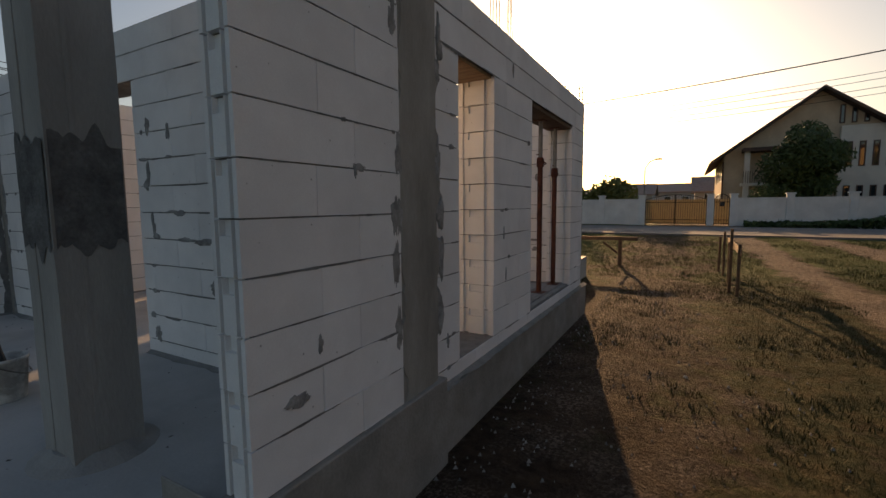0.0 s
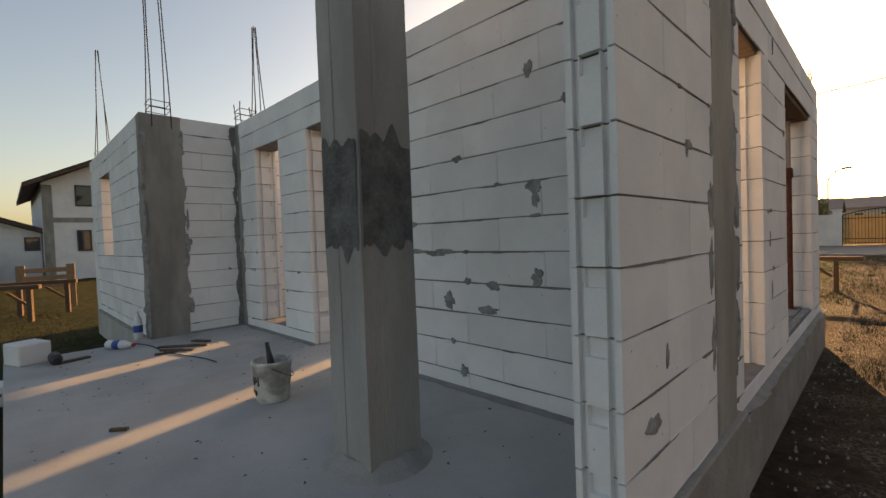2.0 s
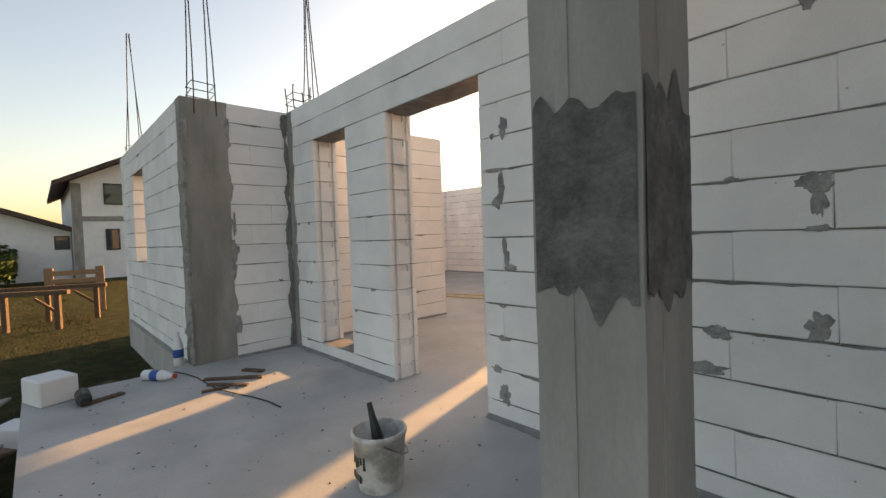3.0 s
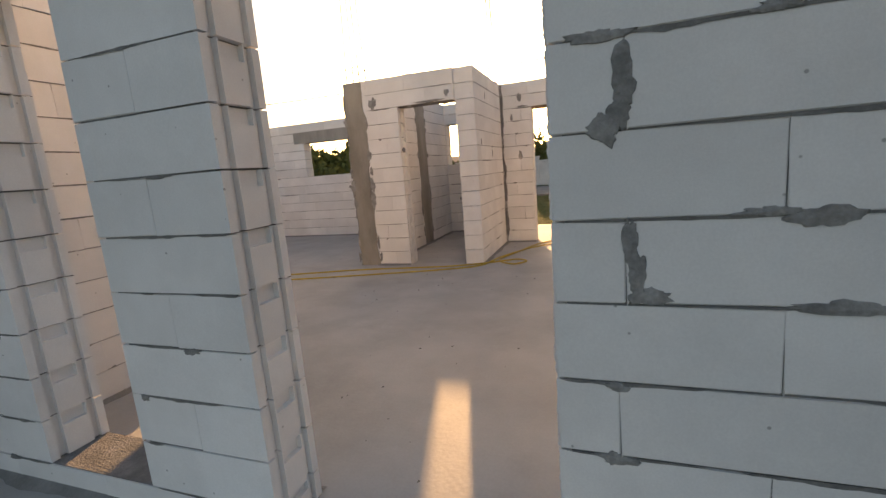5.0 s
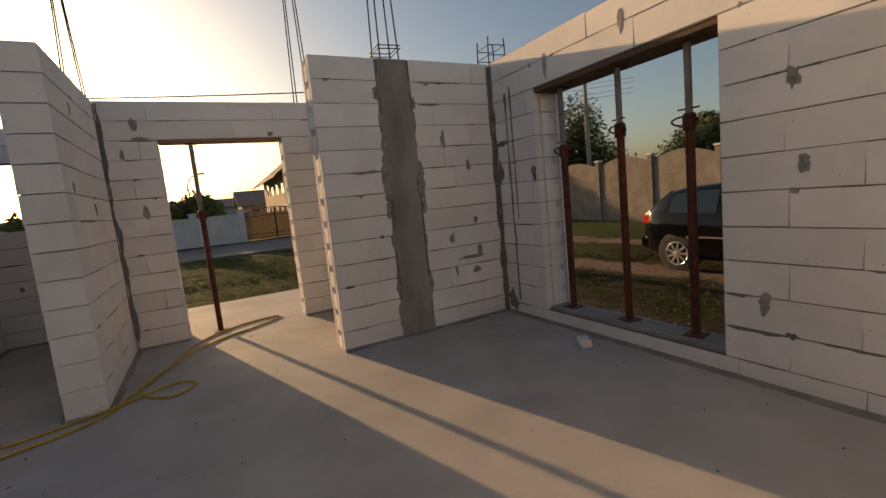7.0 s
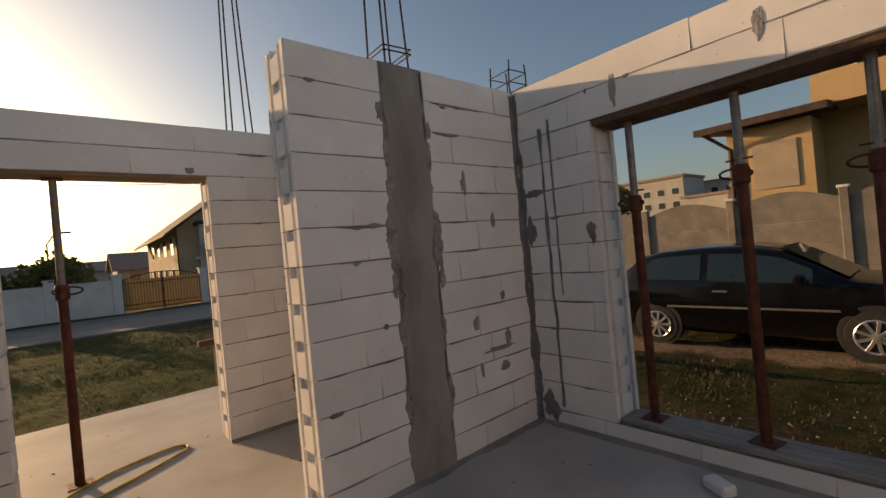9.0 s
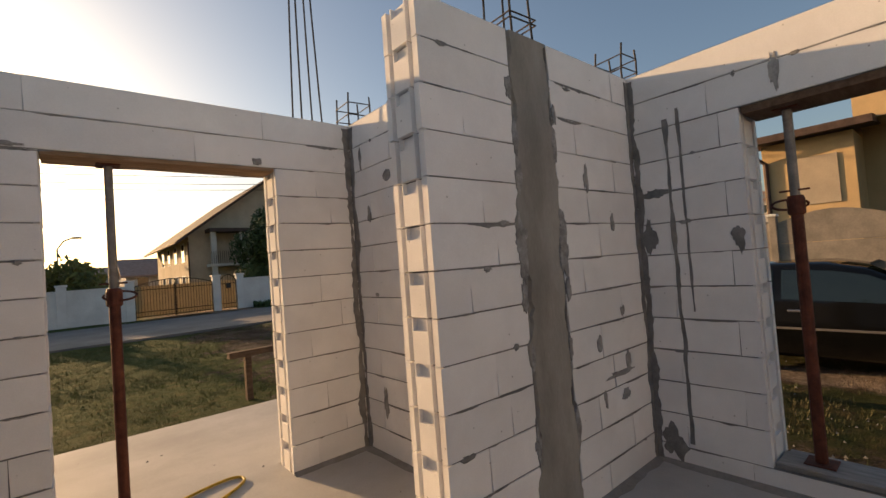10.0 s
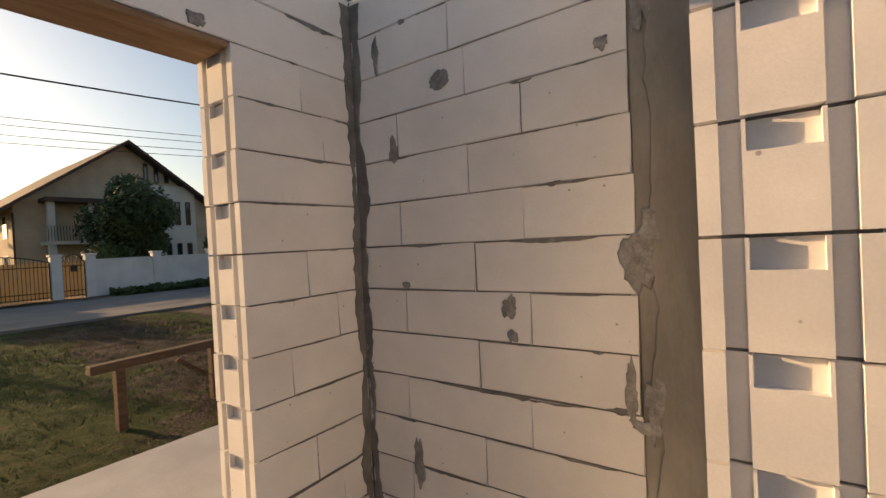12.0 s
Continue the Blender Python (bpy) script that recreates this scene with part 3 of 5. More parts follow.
# ---------- the walls ----------
L_EXT, L_INT = "outer wall of white aerated concrete blocks", "inner wall of white aerated concrete blocks"
E0, E1 = 0.0, 0.32
wall("wall_stub", "y", 1.345, 2.30, 0.215, 0.37, "short end of the outer block wall beside the porch", grooved="ea", z0=0.12, foot=0.208, course=0.208, phases=(1.96, 1.72), seed=3,
     blobs=[(1, 1.70, 0.63, 0.03, 0.09), (1, 1.95, 1.36, 0.02, 0.07), (1, 1.56, 0.43, 0.12, 0.06)])
wall("wall_east", "y", 2.70, 7.19, E0, E1, L_EXT, openings=[(3.07, 3.68, 0.12, 2.2), (4.63, 6.28, 0.12, 2.2)], columns=[(6.95, 7.19)], grooved="oa", foot=0.12, course=0.208, phases=(3.95, 4.28), seed=4,
     blobs=[(-1, 4.25, 1.75, 0.07, 0.13), (-1, 4.4, 0.5, 0.06, 0.14), (-1, 4.2, 1.3, 0.06, 0.12), (-1, 6.1, 2.35, 0.05, 0.22), (-1, 5.3, 2.42, 0.06, 0.18), (1, 3.9, 0.95, 0.02, 0.12), (1, 3.95, 0.6, 0.02, 0.12), (1, 2.9, 0.3, 0.03, 0.1), (1, 4.1, 2.35, 0.03, 0.12)])
column(E0 + 0.01, 0.362, 2.302, 2.698, "grey concrete column cast in the outer wall", faces=[("y", 0.364, 1, 2.495, 0.205), ("y", E0, -1, 2.66, 0.02)], seed=1)
column(0.03, 0.206, 1.98, 2.325, "grey concrete column at the end of the porch wall", faces=[("y", 0.03, -1, 2.15, 0.16), ("x", 2.33, -1, 0.02, 0.035)], seed=12)
column(0.03, 0.28, 6.97, 7.17, "grey concrete corner column", faces=[], seed=2)
wall("wall_porch", "x", -5.10, 0.02, 2.33, 2.59, "porch wall of white aerated concrete blocks with door and window openings", openings=[(-4.50, -3.86, 0.12, 2.2), (-3.23, -2.21, -0.1, 2.2)], columns=[(-5.10, -4.98)], grooved="ob", foot=0.12, course=0.208, phases=(-0.5, -0.22), seed=5,
     blobs=[(-1, -0.57, 2.02, 0.06, 0.09), (-1, -0.31, 1.79, 0.13, 0.07), (-1, -0.25, 1.57, 0.08, 0.05), (-1, -0.555, 1.335, 0.12, 0.10), (-1, -0.545, 1.27, 0.05, 0.13), (-1, -0.55, 1.165, 0.08, 0.03), (-1, -1.16, 1.585, 0.10, 0.035), (-1, -1.10, 0.755, 0.07, 0.05), (-1, -0.885, 0.735, 0.10, 0.07),
            (-1, -0.92, 0.575, 0.20, 0.06), (-1, -0.55, 0.80, 0.09, 0.12), (-1, -0.25, 0.75, 0.08, 0.10), (-1, -0.215, 0.66, 0.085, 0.17), (-1, -1.16, 0.13, 0.08, 0.08), (-1, -1.25, 0.33, 0.05, 0.04), (-1, -0.1, 1.16, 0.2, 0.03), (-1, -0.10, 1.74, 0.03, 0.09), (-1, 0.0, 1.45, 0.025, 0.22), (-1, -0.06, 1.03, 0.012, 0.11), (-1, -1.32, 0.955, 0.22, 0.035),
            (-1, -2.045, 1.47, 0.055, 0.17), (-1, -2.085, 1.375, 0.08, 0.075), (-1, -2.055, 1.40, 0.06, 0.08), (-1, -2.03, 1.10, 0.035, 0.13), (-1, -2.015, 1.03, 0.05, 0.11), (-1, -1.98, 0.975, 0.10, 0.055), (-1, -1.655, 1.155, 0.14, 0.05), (-1, -1.75, 1.17, 0.12, 0.025), (-1, -1.60, 0.955, 0.22, 0.035), (-1, -1.38, 0.94, 0.28, 0.04), (-1, -2.066, 0.735, 0.07, 0.025), (-1, -2.06, 0.53, 0.09, 0.03), (-1, -1.76, 1.58, 0.09, 0.03), (-1, -2.10, 1.58, 0.16, 0.03),
            (-1, -1.28, 0.615, 0.11, 0.12), (-1, -2.06, 0.17, 0.11, 0.14), (-1, -2.12, 0.33, 0.08, 0.05), (-1, -2.02, 1.83, 0.07, 0.12), (-1, -1.75, 1.76, 0.05, 0.14)])


def sawn_face(parent, x, y0, y1, z0, z1, seed):
    """The rough cut end of a block, scored by the teeth of a hand saw."""
    r = random.Random(seed)
    lean, pitch, nu, nv = r.uniform(0.35, 0.75), r.uniform(0.011, 0.015), 84, 66
    V, F = [], []
    for i in range(nu + 1):
        for j in range(nv + 1):
            y, z = y0 + (y1 - y0) * i / nu, z0 + (z1 - z0) * j / nv
            swell = max(0.0, noise.noise((y * 7, z * 7, seed)) + 0.35)
            d = 0.0032 * swell * math.sin(2 * math.pi * (y + lean * z + 0.006 * noise.noise((y * 20, z * 20, seed))) / pitch) + 0.003 * noise.noise((y * 60, z * 60, seed))
            V.append((x - 0.004 - d if 0 < i < nu and 0 < j < nv else x + 0.004, y, z))
    for i in range(nu):
        for j in range(nv):
            a = i * (nv + 1) + j
            F.append((a, a + 1, a + nv + 2, a + nv + 1))
    link_mesh("sawn_face", V, F, M_BLOCK, parent)


for k in range(8):
    sawn_face(bpy.data.objects["wall_porch"], -2.21, 2.335, 2.585, 0.125 + 0.208 * k, 0.323 + 0.208 * k, 70 + k)
column(-5.10, -4.985, 2.34, 2.58, "narrow concrete column in the porch corner", faces=[("x", 2.33, -1, -5.04, 0.06)], seed=3)
wall("wall_wing_side", "y", 1.69, 2.33, -5.33, -5.08, "side wall of the wing in white aerated blocks", foot=0.12, course=0.208, seed=6, faces_seen=(1,))
wall("wall_wing_front", "x", -8.85, -5.25, 1.28, 1.53, "front wall of the wing in white aerated blocks with a window opening", openings=[(-8.05, -7.20, 1.0, 2.2)], foot=0.12, course=0.208, seed=7, faces_seen=(-1,))
column(-5.25, -5.075, 1.285, 1.69, "brown-grey concrete corner column of the wing", faces=[("y", -5.08, 1, 1.49, 0.2), ("x", 1.28, -1, -5.16, 0.09)], seed=4)
wall("wall_wing_inner", "y", 2.62, 4.70, -5.40, -5.15, L_INT, seed=8, grooved="eb")
wall("wall_west", "y", 5.0, 10.35, -11.1, -10.852, "plain rear wall of white aerated blocks", seed=9, faces_seen=(1,))
wall("wall_wing_west", "y", 1.28, 4.998, -9.1, -8.852, "rear wall of the wing in white aerated blocks", seed=18, faces_seen=(1,))
wall("wall_wing_back", "x", -10.85, -8.852, 5.0, 5.25, "cross wall of white aerated blocks", seed=19, faces_seen=(1,))
wall("wall_cross_east", "x", -1.84, -0.002, 6.93, 7.18, L_INT, columns=[(-1.25, -0.91)], grooved="ea", foot=0.18, course=0.202, seed=10,
     blobs=[(-1, -0.62, 0.88, 0.06, 0.10), (-1, -0.35, 1.60, 0.04, 0.12), (-1, -0.62, 1.86, 0.05, 0.16), (-1, -0.38, 0.66, 0.34, 0.04), (-1, -0.30, 0.72, 0.07, 0.14), (-1, -0.60, 0.55, 0.04, 0.11), (-1, -0.36, 0.52, 0.10, 0.07), (-1, -0.32, 1.04, 0.06, 0.06), (-1, -1.52, 1.38, 0.05, 0.03), (-1, -0.75, 2.38, 0.07, 0.02)])
column(-1.24, -0.92, 6.94, 7.17, "brown-grey concrete column cast between blocks", faces=[("x", 6.93, -1, -1.08, 0.165)], seed=5)
wall("wall_porch_north", "y", 7.42, 8.68, -1.21, -0.96, "wall beside the rear entrance in white aerated blocks", phases=(8.035, 7.81), seed=11,
     blobs=[(-1, 8.52, 2.30, 0.05, 0.17), (-1, 8.16, 2.09, 0.10, 0.07), (-1, 8.44, 1.84, 0.05, 0.13), (-1, 8.40, 1.22, 0.05, 0.03), (-1, 7.89, 1.14, 0.055, 0.10), (-1, 7.88, 1.03, 0.05, 0.05), (-1, 7.42, 1.31, 0.14, 0.18), (-1, 7.45, 0.86, 0.05, 0.22), (-1, 7.40, 0.77, 0.12, 0.05), (-1, 8.38, 0.42, 0.06, 0.22), (-1, 7.5, 2.05, 0.05, 0.05)])
column(-1.205, -0.965, 7.185, 7.42, "concrete column behind the cross wall", faces=[("y", -1.21, -1, 7.29, 0.085)], seed=6)
wall("wall_north", "x", -3.59, -0.96, 8.68, 8.93, "entrance wall of white aerated blocks with a wide doorway", openings=[(-3.10, -1.83, -0.1, 2.2)], columns=[(-1.21, -0.96)], grooved="oa", seed=12,
     blobs=[(-1, -1.95, 2.24, 0.07, 0.06), (-1, -3.28, 2.36, 0.08, 0.14), (-1, -3.30, 1.45, 0.08, 0.14), (-1, -3.42, 2.05, 0.05, 0.1), (-1, -3.25, 2.22, 0.2, 0.03)])
column(-1.20, -0.97, 8.69, 8.92, "concrete corner column at the entrance wall", faces=[], seed=7)
wall("wall_pantry", "y", 7.0, 8.675, -3.85, -3.595, L_INT, seed=13,
     blobs=[(1, 7.25, 1.65, 0.05, 0.08), (1, 7.6, 2.3, 0.03, 0.12), (1, 7.9, 1.5, 0.03, 0.1), (-1, 7.3, 1.2, 0.08, 0.06)])
wall("wall_hall", "x", -5.18, -3.852, 6.95, 7.2, "inner wall of white aerated blocks with a doorway", openings=[(-4.66, -3.86, -0.1, 2.2)], seed=14, grooved="ob",
     blobs=[(-1, -5.02, 2.28, 0.12, 0.18), (-1, -4.2, 2.22, 0.5, 0.03), (-1, -3.95, 2.30, 0.08, 0.09), (-1, -4.62, 1.62, 0.05, 0.07)])
column(-5.47, -5.18, 6.955, 7.2, "brown concrete column at the hall corner", faces=[("x", 6.95, -1, -5.31, 0.15), ("y", -5.47, -1, 7.08, 0.11)], seed=8)
wall("wall_room", "y", 7.21, 10.10, -5.30, -5.05, L_INT, columns=[(8.55, 8.95)], seed=15, faces_seen=(1,))
column(-5.29, -5.04, 8.56, 8.94, "dark brown concrete column in the inner wall", faces=[("y", -5.05, 1, 8.75, 0.2)], seed=9)
# small window's sill is raised to 1.4 to shorten its sun patch indoors
wall("wall_far", "x", -10.85, -3.60, 10.10, 10.35, "far outer wall of white aerated blocks with two window openings", openings=[(-8.5, -6.1, 1.4, 2.2), (-5.02, -4.50, 1.4, 2.2)], seed=16, faces_seen=(-1,),
     blobs=[(-1, -7.4, 1.1, 0.08, 0.06), (-1, -4.8, 0.7, 0.05, 0.08), (-1, -4.35, 0.9, 0.08, 0.08)])
wall("wall_far_return", "y", 8.935, 10.10, -3.85, -3.60, "outer wall of white aerated blocks", seed=17, faces_seen=(1,))

# corner mortar runs and strips
runs = thing("corner_mortar", "rough grey mortar filling the inner wall corners", "mortar")
runs["kind"] = "structure"
for i, (axis, d, n, c, half) in enumerate([("x", 6.93, -1, -0.02, 0.022), ("y", E0, -1, 6.91, 0.022), ("x", 8.68, -1, -1.235, 0.026), ("y", -1.21, -1, 8.655, 0.026), ("x", 8.68, -1, -3.575, 0.02), ("y", -3.595, 1, 8.66, 0.02), ("y", -5.08, 1, 2.30, 0.03)]):
    ragged("mortar_run", axis, d, n, c, half, 0.0, 2.57, M_MORTAR, runs, 1.0, 0.03, 40 + i, 0.006)
ragged("mortar_run", "y", E0, -1, 6.70, 0.012, 0.15, 2.25, M_MORTAR, runs, 0.8, 0.035, 60, 0.004)
ragged("mortar_run", "y", E0, -1, 6.62, 0.008, 1.0, 2.3, M_MORTAR, runs, 0.8, 0.035, 61, 0.004)
for i, (s, z, w, h) in enumerate([(6.80, 1.78, 0.17, 0.07), (6.86, 1.50, 0.09, 0.22), (6.82, 0.14, 0.16, 0.24), (6.34, 1.45, 0.07, 0.16)]):
    blob("y", E0, -1, s, z, w, h, M_MORTAR, runs, 300 + i)

# soffit boards and concrete beams over the openings
def soffit(name, x0, x1, y0, y1, z0, z1, mat, label, category="board"):
    tagged(part(name, boxes((x0, x1, y0, y1, z0, z1), bevel=0.003), mat), label=label, category=category)


soffit("lintel_board", 0.01, 0.30, 4.635, 6.275, 2.155, 2.199, M_DARKWOOD, "dark formwork board under the window lintel")
soffit("lintel_board", 0.01, 0.30, 3.075, 3.675, 2.175, 2.199, M_WOOD, "brown formwork board under the narrow window lintel")
soffit("lintel_board", -3.095, -1.835, 8.685, 8.925, 2.175, 2.199, M_WOOD, "brown formwork board under the doorway lintel")
soffit("lintel_beam", -8.75, -5.9, 10.085, 10.365, 2.16, 2.41, M_POST, "grey concrete beam over the wide window opening", "beam")
# sill boards in the wide window
soffit("sill_board", 0.02, 0.232, 4.64, 6.27, 0.123, 0.154, M_GREYWOOD, "grey mortar-stained board lying on the window sill")
soffit("sill_board", 0.24, 0.30, 4.66, 6.26, 0.123, 0.142, M_GREYWOOD, "grey worn board lying on the window sill")

# ---------- porch post ----------
def porch_post():
    h = thing("porch_post", "grey cast concrete porch post with a dark damp patch", "post", (-0.865, 1.375, 0))
    bm = boxes((-0.15, 0.15, -0.15, 0.15, 0, 3.0))
    bmesh.ops.subdivide_edges(bm, edges=[e for e in bm.edges if abs(e.verts[0].co.z - e.verts[1].co.z) > 1], cuts=40)
    for v in bm.verts:
        v.co.x += 0.004 * noise.noise((v.co.z * 3, v.co.y * 9, 1))
        v.co.y += 0.004 * noise.noise((v.co.z * 3, v.co.x * 9, 5))
    part("shaft", bm, M_POST, h)
    # formwork seams
    for sx, sy, w, d in ((0.151, -0.045, 0.003, 0.02), (-0.05, -0.151, 0.02, 0.003)):
        part("formwork_seam", boxes((sx - w, sx + w, sy - d / 2 if d > w else sy - d, sy + d / 2 if d > w else sy + d, 0.01, 2.99)), M_POST, h)
    base = part("base_mortar", lathe([(0.27, 0.0), (0.22, 0.02), (0.17, 0.05)], 20), M_POST, h)
    for n_axis, d, n in (("y", 0.156, 1), ("x", -0.156, -1)):
        V, F = [], []
        k, mm = 14, 20
        for i in range(k + 1):
            z = 1.02 + 0.50 * i / k
            for j in range(mm + 1):
                edge = (0.05 * noise.noise((j * 0.19, n * 3, i * 0.7)) + 0.012 * noise.noise((j * 0.6, n, i))) if i in (0, k) else 0
                s = -0.14 + 0.28 * j / mm
                V.append(at_wall(n_axis, s, d + n * 0.002 * noise.noise((s * 30, z * 20, 2)), z + edge * 2.2))
        for i in range(k):
            for j in range(mm):
                a = i * (mm + 1) + j
                F.append((a, a + 1, a + mm + 2, a + mm + 1))
        link_mesh("damp_patch", V, F, M_DAMP, h, "dark damp mortar patch")


porch_post()

# ---------- rebar cages ----------
def rebar_cage(x, y, h, spread=0.09, gather=1.0, tied=False, lean=(0, 0), z0=2.55, stirrups=(0.18,)):
    c = thing("rebar_cage", "dark steel reinforcing bars standing out of a column", "rebar", (x, y, z0), "column reinforcement")
    for sx in (-1, 1):
        for sy in (-1, 1):
            pts = [(sx * spread * (1 + (gather - 1) * t) + lean[0] * t * h, sy * spread * (1 + (gather - 1) * t) + lean[1] * t * h + 0.01 * math.sin(t * 5 + sx), -0.1 + (h + 0.1) * t) for t in (0, 0.12, 0.3, 0.55, 0.8, 1)]
            part("bar", tube(pts, 0.007, 6), M_REBAR, c)
    for z in stirrups:
        q = spread + 0.008
        ring = [(-q, -q, z), (q, -q, z + 0.01), (q, q, z), (-q, q, z - 0.01), (-q, -q, z)]
        part("stirrup", tube(ring, 0.005, 6), M_REBAR, c)


rebar_cage(-1.08, 7.05, 2.9, 0.10, 0.25, stirrups=(0.14, 0.17))
rebar_cage(0.15, 7.07, 0.34, 0.10, stirrups=(0.16, 0.26))
rebar_cage(-1.08, 8.80, 0.34, 0.10, stirrups=(0.16, 0.26))
rebar_cage(-5.05, 2.46, 0.34, 0.10, stirrups=(0.16, 0.24))
rebar_cage(0.15, 2.46, 1.2, 0.09, 0.4, stirrups=(0.2,))
rebar_cage(-5.17, 1.49, 1.9, 0.10, 0.7, stirrups=(0.12, 0.2))
rebar_cage(-8.6, 1.41, 1.9, 0.10, 0.15, stirrups=(0.15,))
rebar_cage(-5.31, 7.08, 1.7, 0.10, 0.7, stirrups=(0.14, 0.24))
rebar_cage(-5.17, 8.75, 1.7, 0.09, 0.6, lean=(-0.05, 0), stirrups=(0.14,))
rebar_cage(-5.27, 2.72, 1.5, 0.08, 0.2, stirrups=())
rebar_cage(-1.5, 8.8, 3.0, 0.09, 0.15, stirrups=())
rebar_cage(-3.73, 8.8, 1.5, 0.08, 0.3, stirrups=(0.1,))

# ---------- steel props ----------
def prop(x, y, top, split, turn=0, foot=0.0):
    p = thing("steel_prop", "rusty red-brown adjustable steel prop holding the lintel", "prop", (x, y, foot), "steel props", turn)
    h = top - foot
    part("base_plate", boxes((-0.07, 0.07, -0.07, 0.07, 0, 0.008), bevel=0.002), M_RUST, p)
    part("outer_tube", tube([(0, 0, 0.006), (0, 0, split)], 0.03, 14), M_RUST, p, smooth=False)
    part("inner_tube", tube([(0, 0, split - 0.02), (0, 0, h - 0.008)], 0.024, 14), M_GALV, p)
    part("collar", lathe([(0.034, split - 0.11), (0.043, split - 0.10), (0.043, split - 0.02), (0.036, split)], 14), M_RUST, p)
    pts = [(0.03 + 0.085 * math.sin(a) + 0.0, 0.0 + 0.075 * math.cos(a) * 0.45, split - 0.02 - 0.055 * (1 - math.cos(a)) * 0.5) for a in [math.pi * 2 * k / 16 for k in range(14)]]
    part("handle", tube(pts, 0.007, 6), M_RUST, p)
    part("pin", tube([(-0.07, 0.01, split + 0.03), (0.07, 0.01, split + 0.03)], 0.006, 6), M_RUST, p)
    part("head_plate", boxes((-0.06, 0.06, -0.06, 0.06, h - 0.008, h), bevel=0.002), M_RUST, p)


prop(0.15, 6.09, 2.154, 1.50, 90, 0.155)
prop(0.15, 5.47, 2.154, 1.58, 80, 0.155)
prop(0.15, 4.91, 2.154, 1.54, 100, 0.155)
prop(-2.79, 8.84, 2.174, 1.42, 0)

# ---------- small things on the slab ----------
def bucket(x, y, turn):
    b = thing("bucket", "white plastic bucket smeared with mortar, with a trowel inside", "bucket", (x, y, 0), "", turn)
    part("pail", lathe([(0.105, 0.0), (0.108, 0.01), (0.128, 0.25), (0.134, 0.252), (0.134, 0.27), (0.122, 0.272), (0.100, 0.03), (0.0, 0.03)], 28), M_BUCKET, b, smooth=True)
    part("mortar_fill", lathe([(0.112, 0.13), (0.116, 0.165), (0.05, 0.18), (0.0, 0.175)], 20), M_MORTAR, b, "grey mortar inside")
    for i in range(7):
        a = radians(-100 + i * 9)
        part("print_bar", boxes((0.1165, 0.1215, -0.006, 0.006, 0.12 + 0.012 * (i % 3), 0.20), m=pose(0, 0, 0, 0, 0, math.degrees(a))), M_BLACK, b)
    part("print_band", boxes((0.1095, 0.1155, -0.045, 0.045, 0.055, 0.085), m=pose(0, 0, 0, 0, 0, -78)), M_BLACK, b)
    pts = [(0.136 * math.cos(t), 0.136 * math.sin(t), 0.24 - 0.09 * math.sin(t)) for t in [math.pi * k / 12 for k in range(13)]]
    part("handle", tube(pts, 0.004, 6), M_GALV, b)
    part("trowel_handle", tube([(-0.02, 0.0, 0.20), (-0.06, -0.02, 0.31), (-0.085, -0.03, 0.37)], 0.014, 8, [0.03, 0.017, 0.013]), M_BLACK, b, "black trowel handle")


bucket(-2.06, 1.38, -25)


def offcut(x, y, ln, turn, w=0.03):
    t = thing("wood_offcut", "short splintered piece of raw timber on the slab", "timber", (x, y, 0), "timber scraps", turn)
    bm = boxes((-ln / 2, ln / 2, -w / 2, w / 2, 0, 0.018), bevel=0.003)
    for v in bm.verts:
        v.co.y += 0.012 * noise.noise((v.co.x * 12, v.co.y * 30, x))
    part("stick", bm, M_DARKWOOD, t)


for args in ((-2.26, 0.55, 0.10, 50), (-4.35, 1.42, 0.5, 50, 0.05), (-4.2, 1.33, 0.35, 42, 0.04), (-4.45, 1.62, 0.22, 30, 0.06), (-4.15, 1.22, 0.2, 80, 0.03), (-4.6, 0.55, 0.26, 110, 0.06)):
    offcut(*args)


def bottle(x, y, lying=False):
    b = thing("bottle", "clear plastic bottle with a blue label and white cap", "bottle", (x, y, 0.045 if lying else 0), "", 35)
    m = pose(0, 0, 0, 0, 90, 0) if lying else pose(0, 0, 0)
    for name, prof, mat in (("body", [(0.04, 0.0), (0.046, 0.02), (0.046, 0.2), (0.035, 0.25), (0.015, 0.29), (0.014, 0.31)], M_WHITE), ("label", [(0.0465, 0.09), (0.0475, 0.092), (0.0475, 0.168), (0.0465, 0.17)], M_BLUE), ("cap", [(0.017, 0.305), (0.018, 0.31), (0.018, 0.33), (0.01, 0.332)], M_RED if lying else M_WHITE)):
        bm = lathe(prof, 16)
        bmesh.ops.transform(bm, matrix=m, verts=bm.verts[:])
        part(name, bm, mat, b, smooth=True)


bottle(-5.2, 0.98 + 0.2)
bottle(-4.95, 0.86, True)


def loose_block(x, y, z, turn, lean=0, size=(0.3, 0.25, 0.2)):
    ob = part("loose_block", boxes((-size[0] / 2, size[0] / 2, -size[1] / 2, size[1] / 2, 0, size[2]), bevel=0.012), M_BLOCK)
    ob.matrix_world = pose(x, y, z, lean, 0, turn)
    tagged(ob, label="broken white aerated block lying at the slab edge", category="block", group="loose blocks")


loose_block(-4.9, 0.24, 0.0, 20)
loose_block(-5.3, 0.08, -0.44, 50, 0, (0.4, 0.25, 0.2))
loose_block(-0.24, 5.60, 0.0, 60, 0, (0.15, 0.09, 0.06))
loose_block(-7.2, 10.2, 1.401, 30, 0, (0.3, 0.2, 0.15))
loose_block(-6.8, 10.22, 1.401, 75, 0, (0.2, 0.3, 0.1))


